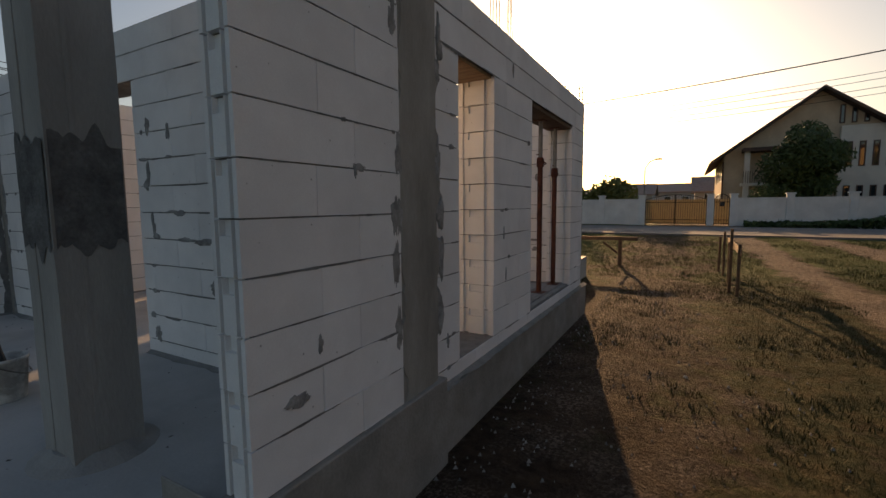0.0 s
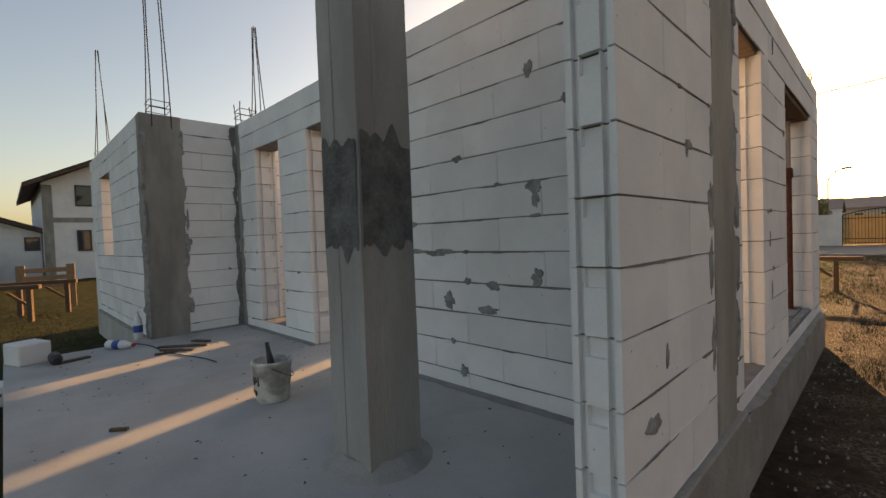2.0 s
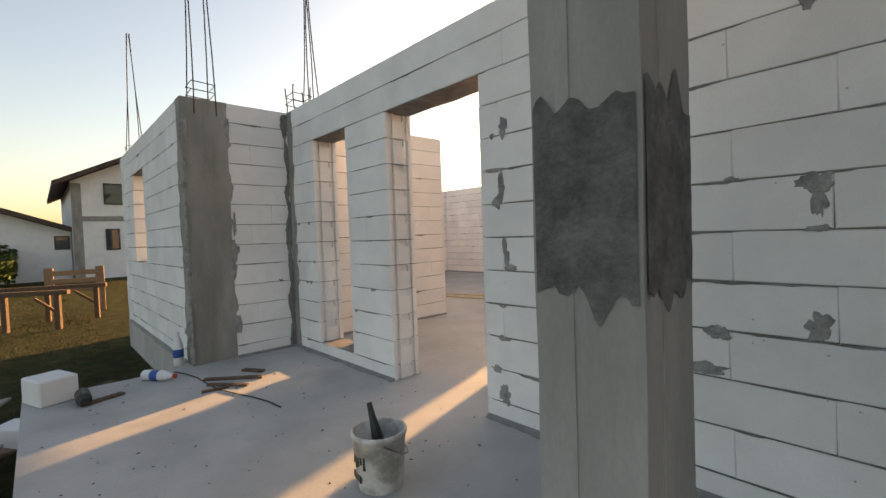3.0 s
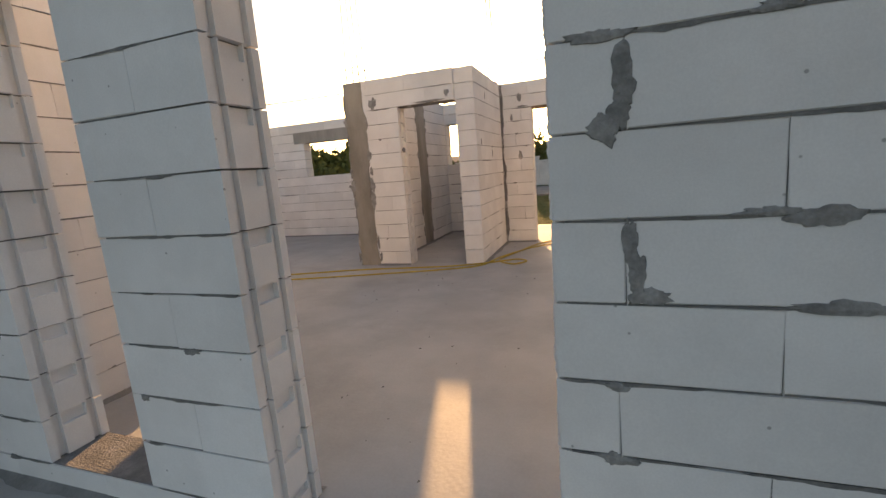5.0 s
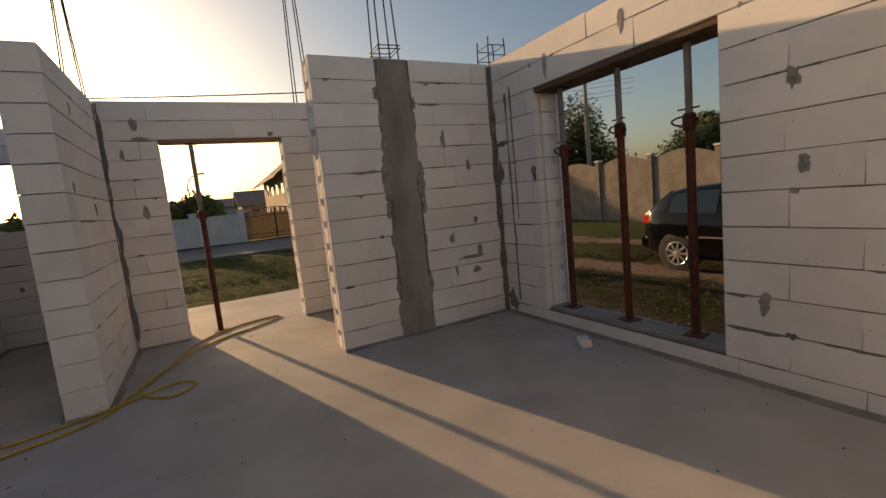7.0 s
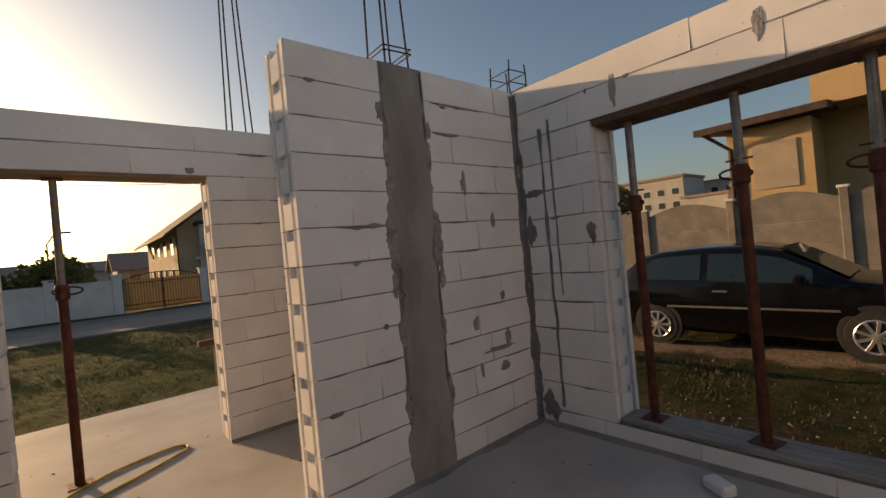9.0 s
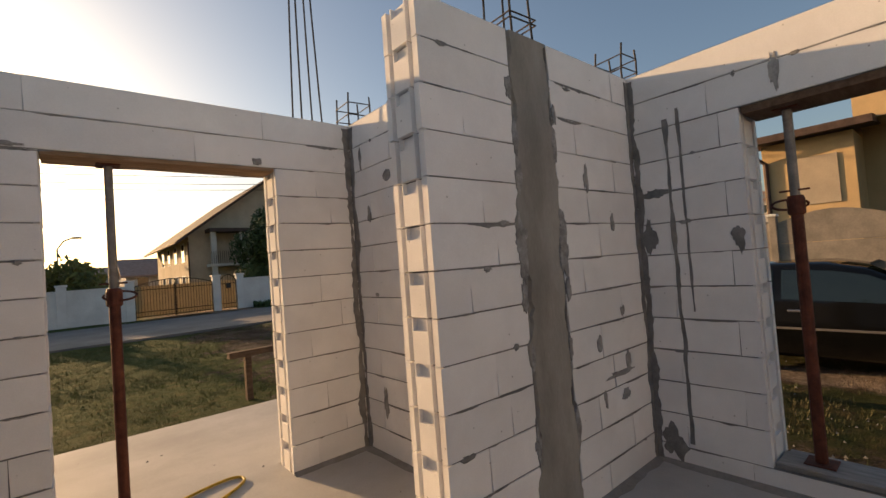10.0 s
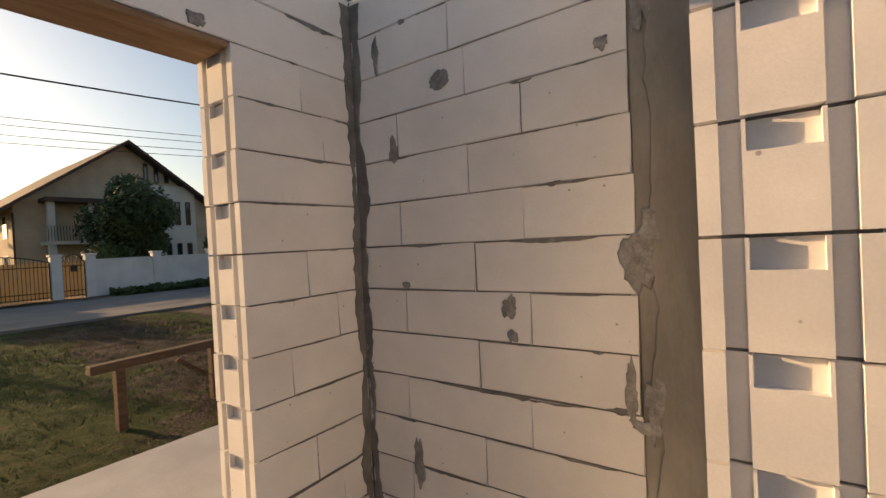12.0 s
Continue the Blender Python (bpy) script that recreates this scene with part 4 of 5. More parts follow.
def sack(x, y, z):
    bm = bmesh.new()
    bmesh.ops.create_icosphere(bm, subdivisions=3, radius=0.16)
    for v in bm.verts:
        v.co *= 1 + 0.35 * noise.noise(v.co * 14)
        v.co.z = max(-0.05, v.co.z * 0.55) + 0.05
    ob = part("plastic_sack", bm, M_SACK)
    ob.location = (x, y, z)
    tagged(ob, label="crumpled white plastic sack on the ground", category="sack")


sack(-4.3, -0.25, -0.42)
for i in range(14):
    a = random.Random(i)
    p = part("scrap_board", boxes((-a.uniform(0.2, 0.6), a.uniform(0.2, 0.6), -0.05, 0.05, 0, 0.025), bevel=0.004), M_DARKWOOD if i % 3 else M_GREYWOOD)
    p.matrix_world = pose(-5.6 + a.uniform(-0.6, 1.6), -0.35 + a.uniform(-0.4, 0.25), -0.43 + 0.02 * i, a.uniform(-6, 6), a.uniform(-8, 8), a.uniform(0, 180))
    tagged(p, label="weathered scrap board thrown beside the slab", category="board", group="scrap boards")
drill = thing("power_tool", "grey power tool lying at the slab edge", "tool", (-4.62, 0.42, 0))
part("motor", tube([(-0.12, 0, 0.05), (-0.1, 0, 0.05), (0.08, 0, 0.05), (0.14, 0, 0.05)], 0.05, 12, [0.03, 0.05, 0.05, 0.025]), M_BLACK, drill)
part("grip", boxes((-0.12, -0.07, -0.02, 0.02, 0.0, 0.05), bevel=0.008), M_RED, drill)
cable = part("cable", tube([(-5.0 + 0.18 * i, 1.1 + 0.12 * i * 0.3 + 0.03 * math.sin(i), 0.006) for i in range(10)], 0.005, 6), M_WATER)
tagged(cable, label="black power cable lying on the slab", category="cable")


# yellow hose across the floor, doubled, with a loop and an end by the doorway
def smooth_path(pts, k=6):
    out = []
    P = [Vector(p) for p in pts]
    for i in range(len(P) - 1):
        a, b, c, d = P[max(i - 1, 0)], P[i], P[i + 1], P[min(i + 2, len(P) - 1)]
        for j in range(k):
            t = j / k
            out.append(0.5 * (2 * b + (c - a) * t + (2 * a - 5 * b + 4 * c - d) * t * t + (3 * b - a - 3 * c + d) * t ** 3))
    out.append(P[-1])
    return out


hose = [(-8.2, 5.9), (-6.5, 6.25), (-5.3, 6.60), (-4.15, 6.78), (-3.6, 6.98), (-3.2, 7.22), (-3.03, 7.10), (-3.2, 6.93), (-3.42, 7.2), (-3.26, 7.75), (-3.0, 8.45), (-2.65, 8.82), (-2.2, 8.98), (-2.12, 8.85), (-2.45, 8.6), (-2.85, 8.35), (-3.15, 7.85), (-3.42, 7.3), (-3.62, 6.85), (-4.1, 6.60), (-5.08, 6.30), (-6.4, 5.95), (-8.2, 5.5)]
hz = [0.011 + (0.02 if i in (8, 9, 16, 17) and i > 12 else 0) for i in range(len(hose))]
tagged(part("hose", tube(smooth_path([(x, y, z) for (x, y), z in zip(hose, hz)]), 0.010, 8), M_HOSE, smooth=True), label="yellow garden hose lying doubled across the floor", category="hose")

# ---------- the yard ----------
def trestle(name, label, x, y, ln, h, turn, legs, dark=True):
    z = ground_z(x, y)
    t = thing(name, label, "trestle", (x, y, z), "timber trestles", turn)
    mat = M_DARKWOOD if dark else M_WOOD
    part("plank", boxes((-ln / 2, ln / 2, -0.06, 0.06, h - 0.09, h), bevel=0.006), mat, t)
    for s in legs:
        part("leg", boxes((s - 0.045, s + 0.045, -0.045, 0.045, -0.08, h - 0.091), bevel=0.005), mat, t)
    part("brace", boxes((0, 0.45, -0.02, 0.02, -0.025, 0.025), m=pose(legs[-1] - 0.42, 0.05, h - 0.16, 0, 38, 0)), mat, t)


trestle("timber_bench", "dark weathered timber bench on the grass", -0.35, 12.75, 1.75, 0.75, 5, (-0.6, 0.45))


def batter_boards(x, y):
    """Stakes with thin boards nailed across, left from setting out the house."""
    t = thing("batter_board", "thin timber stakes with nailed boards standing on the grass", "timber frame", (x, y, ground_z(x, y)), "timber trestles")
    for sx, sy, h in ((0.0, 0.0, 1.17), (0.10, -0.33, 0.92), (0.06, 1.15, 0.85), (0.02, 2.15, 1.0), (-0.05, 2.6, 0.86)):
        bm = boxes((sx - 0.024, sx + 0.024, sy - 0.024, sy + 0.024, -0.15, h), bevel=0.004)
        for v in bm.verts:
            v.co.x += 0.03 * v.co.z * noise.noise((sx * 9, sy * 5, 1))
        part("stake", bm, M_DARKWOOD, t)
    for y0, y1, z in ((-0.42, 1.22, 0.72), (1.08, 2.7, 0.70)):
        part("cross_board", boxes((0.112, 0.134, y0, y1, z, z + 0.13), bevel=0.003), M_WOOD, t)


batter_boards(2.36, 9.93)
for i in range(2):
    trestle("timber_trestle", "rough timber trestle on the grass beside the site", -12.5 - i * 1.1, -0.3 + 0.65 * i, 2.2, 0.8, 60 + 9 * i, (-0.9, 0.0, 0.9))


def chair_frame(x, y, turn):
    t = thing("pallet_seat", "seat knocked together from pale boards on the grass", "seat", (x, y, ground_z(x, y)), "", turn)
    for s in (-0.5, 0.5):
        part("side_board", boxes((s - 0.09, s + 0.09, -0.03, 0.03, 0, 1.15), bevel=0.006), M_WOOD, t)
    for z in (0.55, 0.75, 0.95):
        part("slat", boxes((-0.5, 0.5, -0.06, -0.031, z, z + 0.12), bevel=0.005), M_WOOD, t)


chair_frame(-14.8, 0.9, 80)


def add_grass(north):
    r = random.Random(11 + north)
    V, F = [], []
    count = 0
    while count < (24000 if north else 20000):
        if north:
            x, y = r.uniform(-9, 8), r.uniform(10.9, 20.4)
        elif r.random() < 0.75:
            x, y = r.uniform(0.5, 9.5), r.uniform(0.5, 10.9)
        else:
            x, y = r.uniform(-20, -5.5), r.uniform(-4, 1.0)
        if noise.noise((x * 0.6, y * 0.6, 4)) + r.uniform(-0.35, 0.35) + (0.35 if y > 10.8 else 0) - (0.3 if 0 < x < 2.2 and y < 9 else 0) < 0:
            continue
        wheel = max(1 - abs(x + 0.095 * y - 5.25) / 0.7, 1 - abs(x + 0.22 * y - 9.93) / 0.8)
        if wheel + 0.8 * noise.noise((x * 1.7, y * 1.7, 8)) > 0.15:
            count += 1
            continue
        z = ground_z(x, y)
        for _ in range(3):
            a, h, w = r.uniform(0, 6.28), r.uniform(0.02, 0.06), r.uniform(0.003, 0.008)
            dx, dy = math.cos(a), math.sin(a)
            px, py = x + r.uniform(-0.04, 0.04), y + r.uniform(-0.04, 0.04)
            b = len(V)
            V += [(px - dy * w, py + dx * w, z - 0.02), (px + dy * w, py - dx * w, z - 0.02), (px + dx * h * 0.7, py + dy * h * 0.7, z + h)]
            F.append((b, b + 1, b + 2))
        count += 1
    tagged(link_mesh("grass", V, F, M_LAWN if north else M_GRASS), label="short green lawn grass in tufts" if north else "short dry yellow-green grass in tufts", category="grass", kind="stuff")


def add_rubble():
    r = random.Random(5)
    V, F = [], []
    for _ in range(1500):
        if r.random() < 0.6:
            x, y, s = 0.4 + abs(r.gauss(0, 1.1)), r.uniform(0.3, 10), r.uniform(0.005, 0.02)
        else:
            x, y, s = r.uniform(1, 8), r.uniform(2, 18), r.uniform(0.005, 0.016)
        z = ground_z(x, y)
        b = len(V)
        for dx, dy, dz in ((1, 0, 0), (-0.5, 0.9, 0), (-0.5, -0.9, 0), (0.2, 0.1, 0.8), (-0.1, 0.3, 0.6)):
            V.append((x + s * dx * r.uniform(0.6, 1.3), y + s * dy * r.uniform(0.6, 1.3), z + s * dz - 0.003 + 0.03 * (dz > 0) * 0.3))
        F += [(b, b + 1, b + 4, b + 3), (b + 1, b + 2, b + 4), (b + 2, b, b + 3), (b + 2, b + 3, b + 4)]
    tagged(link_mesh("rubble", V, F, M_RUBBLE), label="scattered pale stones and block chips", category="rubble", kind="stuff")


def floor_chips():
    r = random.Random(8)
    V, F = [], []
    for _ in range(420):
        x, y, s = r.uniform(-8, -0.05), r.uniform(2.7, 10.6), r.uniform(0.003, 0.012)
        if r.random() < 0.4:
            x, y = r.uniform(-5, -0.3), r.uniform(0.15, 2.3)
        b, a = len(V), r.uniform(0, 6)
        V += [(x + s * 1.6 * math.cos(a), y + s * 1.6 * math.sin(a), 0.0005), (x - s * math.sin(a), y + s * math.cos(a), 0.0005), (x - s * math.cos(a), y - s * math.sin(a), 0.0005), (x, y, s * 0.7)]
        F += [(b, b + 1, b + 3), (b + 1, b + 2, b + 3), (b + 2, b, b + 3)]
    tagged(link_mesh("floor_debris", V, F, M_DAMP), label="small dark chips of mortar on the slab", category="debris", kind="stuff")


add_grass(True)
add_grass(False)
add_rubble()
floor_chips()

# ---------- parked car ----------
def car(x, y, turn):
    z = ground_z(x, y) + 0.01
    c = thing("car", "black three-door hatchback parked on the grass", "car", (x, y, z), "", turn)
    # stations from the tail (0) to the nose (4.2): floor, sill, belt, roof, half width
    st = [(0.00, 0.45, 0.55, 0.80, 0.82, 0.70), (0.10, 0.30, 0.42, 0.98, 1.00, 0.82), (0.28, 0.26, 0.36, 1.02, 1.22, 0.86), (0.50, 0.24, 0.34, 1.02, 1.40, 0.875), (0.80, 0.22, 0.32, 1.01, 1.47, 0.88), (1.40, 0.20, 0.30, 0.99, 1.50, 0.88), (2.00, 0.20, 0.30, 0.96, 1.49, 0.88), (2.45, 0.20, 0.30, 0.95, 1.40, 0.88), (2.85, 0.20, 0.30, 0.95, 1.18, 0.88), (3.18, 0.21, 0.31, 0.94, 0.97, 0.88), (3.60, 0.22, 0.33, 0.88, 0.91, 0.86), (3.95, 0.24, 0.36, 0.78, 0.81, 0.80), (4.15, 0.28, 0.40, 0.62, 0.66, 0.68), (4.20, 0.36, 0.44, 0.56, 0.58, 0.60)]
    bm = bmesh.new()
    rings = []
    for s, zf, zs, zb, zr, hw in st:
        rise = zr - zb
        inner = hw - 0.02 - 0.42 * min(rise, 0.5)
        half = [(hw * 0.85, zf), (hw, zs), (hw + 0.015, (zs + zb) / 2), (hw - 0.01, zb), (inner + 0.02, zr - 0.04 * min(1, rise * 4)), (inner * 0.75, zr), (0, zr + 0.015)]
        pts = half + [(-a, b) for a, b in half[-2::-1]]
        rings.append([bm.verts.new((a, s, b)) for a, b in pts])
    n = len(rings[0])
    for r0, r1 in zip(rings, rings[1:]):
        for k in range(n):
            bm.faces.new((r0[k], r0[(k + 1) % n], r1[(k + 1) % n], r1[k]))
    bm.faces.new(rings[0][::-1])
    bm.faces.new(rings[-1])
    body = part("body", bm, M_CARPAINT, c, smooth=True)

    def side_at(s, f):
        for (a, b) in zip(st, st[1:]):
            if a[0] <= s <= b[0]:
                t = (s - a[0]) / (b[0] - a[0])
                zb, zr, hw = (a[i] + (b[i] - a[i]) * t for i in (3, 4, 5))
                break
        rise = zr - zb
        inner = hw - 0.02 - 0.42 * min(rise, 0.5)
        top = zr - 0.04 * min(1, rise * 4)
        return (hw - 0.01 + (inner + 0.02 - hw + 0.01) * f + 0.006, s, zb + (top - zb) * f)

    for sgn in (1, -1):
        for name, ss in (("rear_side_window", (0.62, 0.75, 0.95, 1.2, 1.45)), ("door_window", (1.55, 1.8, 2.1, 2.45, 2.8))):
            V, F = [], []
            for s in ss:
                hi = 0.88 if s > 0.7 else 0.72
                for f in (0.06, 0.5, hi):
                    a, b, d = side_at(s, f)
                    V.append((sgn * (a + 0.002), b, d))
            for i in range(len(ss) - 1):
                for j in range(2):
                    q = i * 3 + j
                    F.append((q, q + 3, q + 4, q + 1))
            link_mesh(name, V, F, M_CARGLASS, c, "dark side glass")
        part("side_moulding", boxes((sgn * 0.89 - 0.008, sgn * 0.89 + 0.012, 0.95, 3.05, 0.60, 0.63), bevel=0.003), M_GALV, c)
        part("tail_lamp", boxes((sgn * 0.72 - 0.13, sgn * 0.72 + 0.12, 0.05, 0.24, 0.82, 1.0), bevel=0.03), M_TAIL, c, "red tail lamp")
        part("headlamp", boxes((sgn * 0.62 - 0.16, sgn * 0.62 + 0.14, 3.92, 4.12, 0.60, 0.74), bevel=0.03), M_CHROME, c, "clear headlamp")
        part("mirror", boxes((sgn * 0.97 - 0.09, sgn * 0.97 + 0.09, 2.62, 2.74, 0.97, 1.09), bevel=0.03), M_CARPAINT, c)
        part("door_handle", boxes((sgn * 0.885 - 0.01, sgn * 0.885 + 0.03, 1.62, 1.82, 0.84, 0.87), bevel=0.006), M_CHROME, c)
        for s in (0.78, 3.36):
            m = pose(sgn * 0.80, s, 0.315, 0, 90, 0)
            arch = lathe([(0.36, -0.10), (0.37, 0.09), (0.345, 0.092), (0.2, 0.092)], 28)
            bmesh.ops.transform(arch, matrix=pose(sgn * 0.80, s, 0.33, 0, 90 * sgn, 0), verts=arch.verts[:])
            part("wheel_arch", arch, M_BLACK, c)
            ty = lathe([(0.20, -0.09), (0.30, -0.10), (0.315, -0.07), (0.315, 0.07), (0.30, 0.102), (0.21, 0.108)], 32)
            bmesh.ops.transform(ty, matrix=pose(sgn * 0.80, s, 0.315, 0, 90 * sgn, 0), verts=ty.verts[:])
            wheel = part("wheel", ty, M_TYRE, c, "black tyre with alloy rim", smooth=False)
            hub = lathe([(0.205, 0.105), (0.215, 0.112), (0.205, 0.120), (0.188, 0.11)], 32, capped=False)
            bmesh.ops.transform(hub, matrix=pose(sgn * 0.80, s, 0.315, 0, 90 * sgn, 0), verts=hub.verts[:])
            part("rim", hub, M_RIM, wheel)
            for k in range(9):
                bmk = boxes((-0.019, 0.019, 0.03, 0.2, 0.112, 0.124), bevel=0.003)
                bmesh.ops.transform(bmk, matrix=pose(sgn * 0.80, s, 0.315, 0, 90 * sgn, 0) @ pose(0, 0, 0, 0, 0, k * 40), verts=bmk.verts[:])
                part("spoke", bmk, M_RIM, wheel)
            cap = lathe([(0.045, 0.112), (0.045, 0.128), (0.02, 0.132)], 16)
            bmesh.ops.transform(cap, matrix=pose(sgn * 0.80, s, 0.315, 0, 90 * sgn, 0), verts=cap.verts[:])
            part("hub_cap", cap, M_RIM, wheel)
    V = [(-0.62, 0.13, 1.03), (0.62, 0.13, 1.03), (0.52, 0.45, 1.375), (-0.52, 0.45, 1.375)]
    link_mesh("rear_window", [(a, b - 0.02, d + 0.03) for a, b, d in V], [(0, 1, 2, 3)], M_CARGLASS, c, "dark rear glass")
    V = [(-0.68, 3.12, 1.0), (0.68, 3.12, 1.0), (0.54, 2.42, 1.42), (-0.54, 2.42, 1.42)]
    link_mesh("windscreen", [(a, b + 0.02, d + 0.03) for a, b, d in V], [(0, 1, 2, 3)], M_CARGLASS, c, "dark windscreen")
    part("bumper", boxes((-0.82, 0.82, -0.04, 0.12, 0.36, 0.60), bevel=0.05), M_CARPAINT, c)


car(5.42, 8.75, 180)

# ---------- fences, gate ----------
def front_fence():
    f = thing("street_fence", "white rendered street fence with pillars", "fence", (0, 29.6, -0.12))
    xs = [-33.2 + 2.5 * i for i in range(13)]
    for x in xs + [-0.9, 2.62, 3.72, 6.2, 8.7, 11.2, 13.7, 16.2, 18.7, 21.2, 23.7]:
        part("pillar", boxes((x - 0.17, x + 0.17, -0.17, 0.17, -0.3, 1.72), (x - 0.21, x + 0.21, -0.21, 0.21, 1.722, 1.80), bevel=0.01), M_FENCE, f)
    for a, b in zip(xs, xs[1:] + [-0.9]):
        part("panel", boxes((a + 0.17, b - 0.17, -0.08, 0.08, -0.3, 1.5), (a + 0.17, b - 0.17, -0.11, 0.11, 1.502, 1.56), (a + 0.17, b - 0.17, -0.12, -0.082, -0.3, 0.35)), M_FENCE, f)
    ys = [3.72, 6.2, 8.7, 11.2, 13.7, 16.2, 18.7, 21.2, 23.7]
    for a, b in zip(ys, ys[1:]):
        part("panel", boxes((a + 0.17, b - 0.17, -0.08, 0.08, -0.3, 1.5), (a + 0.17, b - 0.17, -0.11, 0.11, 1.502, 1.56), (a + 0.17, b - 0.17, -0.12, -0.082, -0.3, 0.35)), M_FENCE, f)


def gate(name, x0, x1, label, leaves):
    g = thing(name, label, "gate", ((x0 + x1) / 2, 29.6, -0.12), "street gates")
    w = (x1 - x0) / 2
    top = lambda x: 1.5 + 0.28 * (1 - (x / w) ** 2)
    # added sheet: its yellow imitates sunlight glowing behind the gate
    part("glow_sheet", boxes((-w + 0.04, w - 0.04, 0.03, 0.035, 0.1, 1.5)), M_GATEGLOW, g, "yellowish translucent sheet added for the sun glow behind the bars")
    for z in (0.12, 0.32, 1.32):
        part("rail", boxes((-w, w, -0.02, 0.02, z, z + 0.035)), M_IRON, g)
    part("arched_rail", tube([(-w + 2 * w * i / 16, 0, top(-w + 2 * w * i / 16)) for i in range(17)], 0.022, 6), M_IRON, g)
    n = int(2 * w / 0.115)
    for i in range(n + 1):
        x = -w + 2 * w * i / n
        part("bar", boxes((x - 0.009, x + 0.009, -0.009, 0.009, 0.05, top(x))), M_IRON, g)
    for i in range(leaves + 1):
        x = -w + 2 * w * i / leaves
        part("stile", boxes((x - 0.03, x + 0.03, -0.025, 0.025, 0.02, top(x) + 0.02)), M_IRON, g)
    if leaves == 1:
        part("letter_box", boxes((-0.1, 0.12, -0.1, -0.03, 1.1, 1.36), bevel=0.01), M_BLACK, g)


front_fence()
gate("driveway_gate", -0.72, 2.44, "wide wrought iron gate with an arched top", 2)
gate("garden_gate", 2.8, 3.54, "narrow wrought iron gate with a letter box", 1)


def panel_wall():
    w = thing("panel_wall", "tall brown precast concrete boundary wall with arched panels", "fence", (11.6, 0, -0.42))
    y = -8.0
    while y < 26:
        part("post", boxes((-0.1, 0.1, y - 0.09, y + 0.09, -0.1, 2.42), bevel=0.012), M_PANEL, w)
        part("post_cap", boxes((-0.13, 0.13, y - 0.12, y + 0.12, 2.422, 2.49), bevel=0.012), M_FENCE, w)
        for k in range(4):
            z0 = k * 0.56
            bm = bmesh.new()
            n = 8
            lo = [(y + 0.09 + 2.22 * i / n, z0) for i in range(n + 1)]
            hi = [(yy, z0 + 0.552 + (0.26 * math.sin(math.pi * i / n) if k == 3 else 0)) for i, (yy, _) in enumerate(lo)]
            ring = lo + hi[::-1]
            f0 = [bm.verts.new((-0.03, a, b)) for a, b in ring]
            f1 = [bm.verts.new((0.03, a, b)) for a, b in ring]
            bm.faces.new(f0)
            bm.faces.new(f1[::-1])
            for i in range(len(ring)):
                j = (i + 1) % len(ring)
                bm.faces.new((f0[i], f1[i], f1[j], f0[j]))
            part("panel", bm, M_PANEL, w)
        y += 2.4


panel_wall()

# ---------- houses ----------
def window_part(parent, x0, x1, y, z0, z1, side="y", sgn=-1, frame_mat=None):
    """A framed window on a wall at y (or at x when side is 'x')."""
    t = 0.07
    fm = frame_mat or M_WHITE
    bm = bmesh.new()
    for a, b, c, d in ((x0, x1, z0, z0 + t), (x0, x1, z1 - t, z1), (x0, x0 + t, z0 + t, z1 - t), (x1 - t, x1, z0 + t, z1 - t)):
        lo, hi = sorted((y + sgn * 0.04, y - sgn * 0.05))
        if side == "y":
            add_box(bm, a, b, lo, hi, c, d)
        else:
            add_box(bm, lo, hi, a, b, c, d)
    w = part("window", bm, fm, parent)
    lo, hi = sorted((y + sgn * 0.012, y + sgn * 0.02))
    part("pane", boxes((x0 + t, x1 - t, lo, hi, z0 + t, z1 - t) if side == "y" else (lo, hi, x0 + t, x1 - t, z0 + t, z1 - t)), M_GLASS, w)


def gable_house(name, label, x0, x1, y0, y1, z, eave, ridge, mat, roof_mat, over=0.6, axis="y"):
    h = thing(name, label, "house")
    bm = bmesh.new()
    if axis == "y":
        xm = (x0 + x1) / 2
        prof = [(x0, z), (x1, z), (x1, eave), (xm, ridge), (x0, eave)]
        f0, f1 = [bm.verts.new((a, y0, b)) for a, b in prof], [bm.verts.new((a, y1, b)) for a, b in prof]
    else:
        ym = (y0 + y1) / 2
        prof = [(y0, z), (y1, z), (y1, eave), (ym, ridge), (y0, eave)]
        f0, f1 = [bm.verts.new((x0, a, b)) for a, b in prof], [bm.verts.new((x1, a, b)) for a, b in prof]
    bm.faces.new(f0)
    bm.faces.new(f1[::-1])
    for i in range(5):
        bm.faces.new((f0[i], f1[i], f1[(i + 1) % 5], f0[(i + 1) % 5]))
    part("house_shell", bm, mat, h)
    half = (x1 - x0) / 2 if axis == "y" else (y1 - y0) / 2
    slope = (ridge - eave) / half
    for s in (-1, 1):
        bm = bmesh.new()
        a0, a1 = 0, half + over
        pr = [(a0, 0.03), (a1, -slope * a1 + 0.03), (a1, -slope * a1 + 0.25), (a0, 0.25)]
        ends = (y0 - over, y1 + over) if axis == "y" else (x0 - over, x1 + over)
        rings = []
        for e in ends:
            rings.append([bm.verts.new(((x0 + x1) / 2 + s * a, e, ridge + b) if axis == "y" else (e, (y0 + y1) / 2 + s * a, ridge + b)) for a, b in pr])
        bm.faces.new(rings[0])
        bm.faces.new(rings[1][::-1])
        for i in range(4):
            bm.faces.new((rings[0][i], rings[1][i], rings[1][(i + 1) % 4], rings[0][(i + 1) % 4]))
        part("roof_slope", bm, roof_mat, h)
        g = half + over + 0.05
        e0 = ridge - slope * (half + over) + 0.1
        if axis == "y":
            part("gutter", tube([((x0 + x1) / 2 + s * g, y0 - over, e0), ((x0 + x1) / 2 + s * g, y1 + over, e0)], 0.07, 8), M_ROOF, h)
    return h


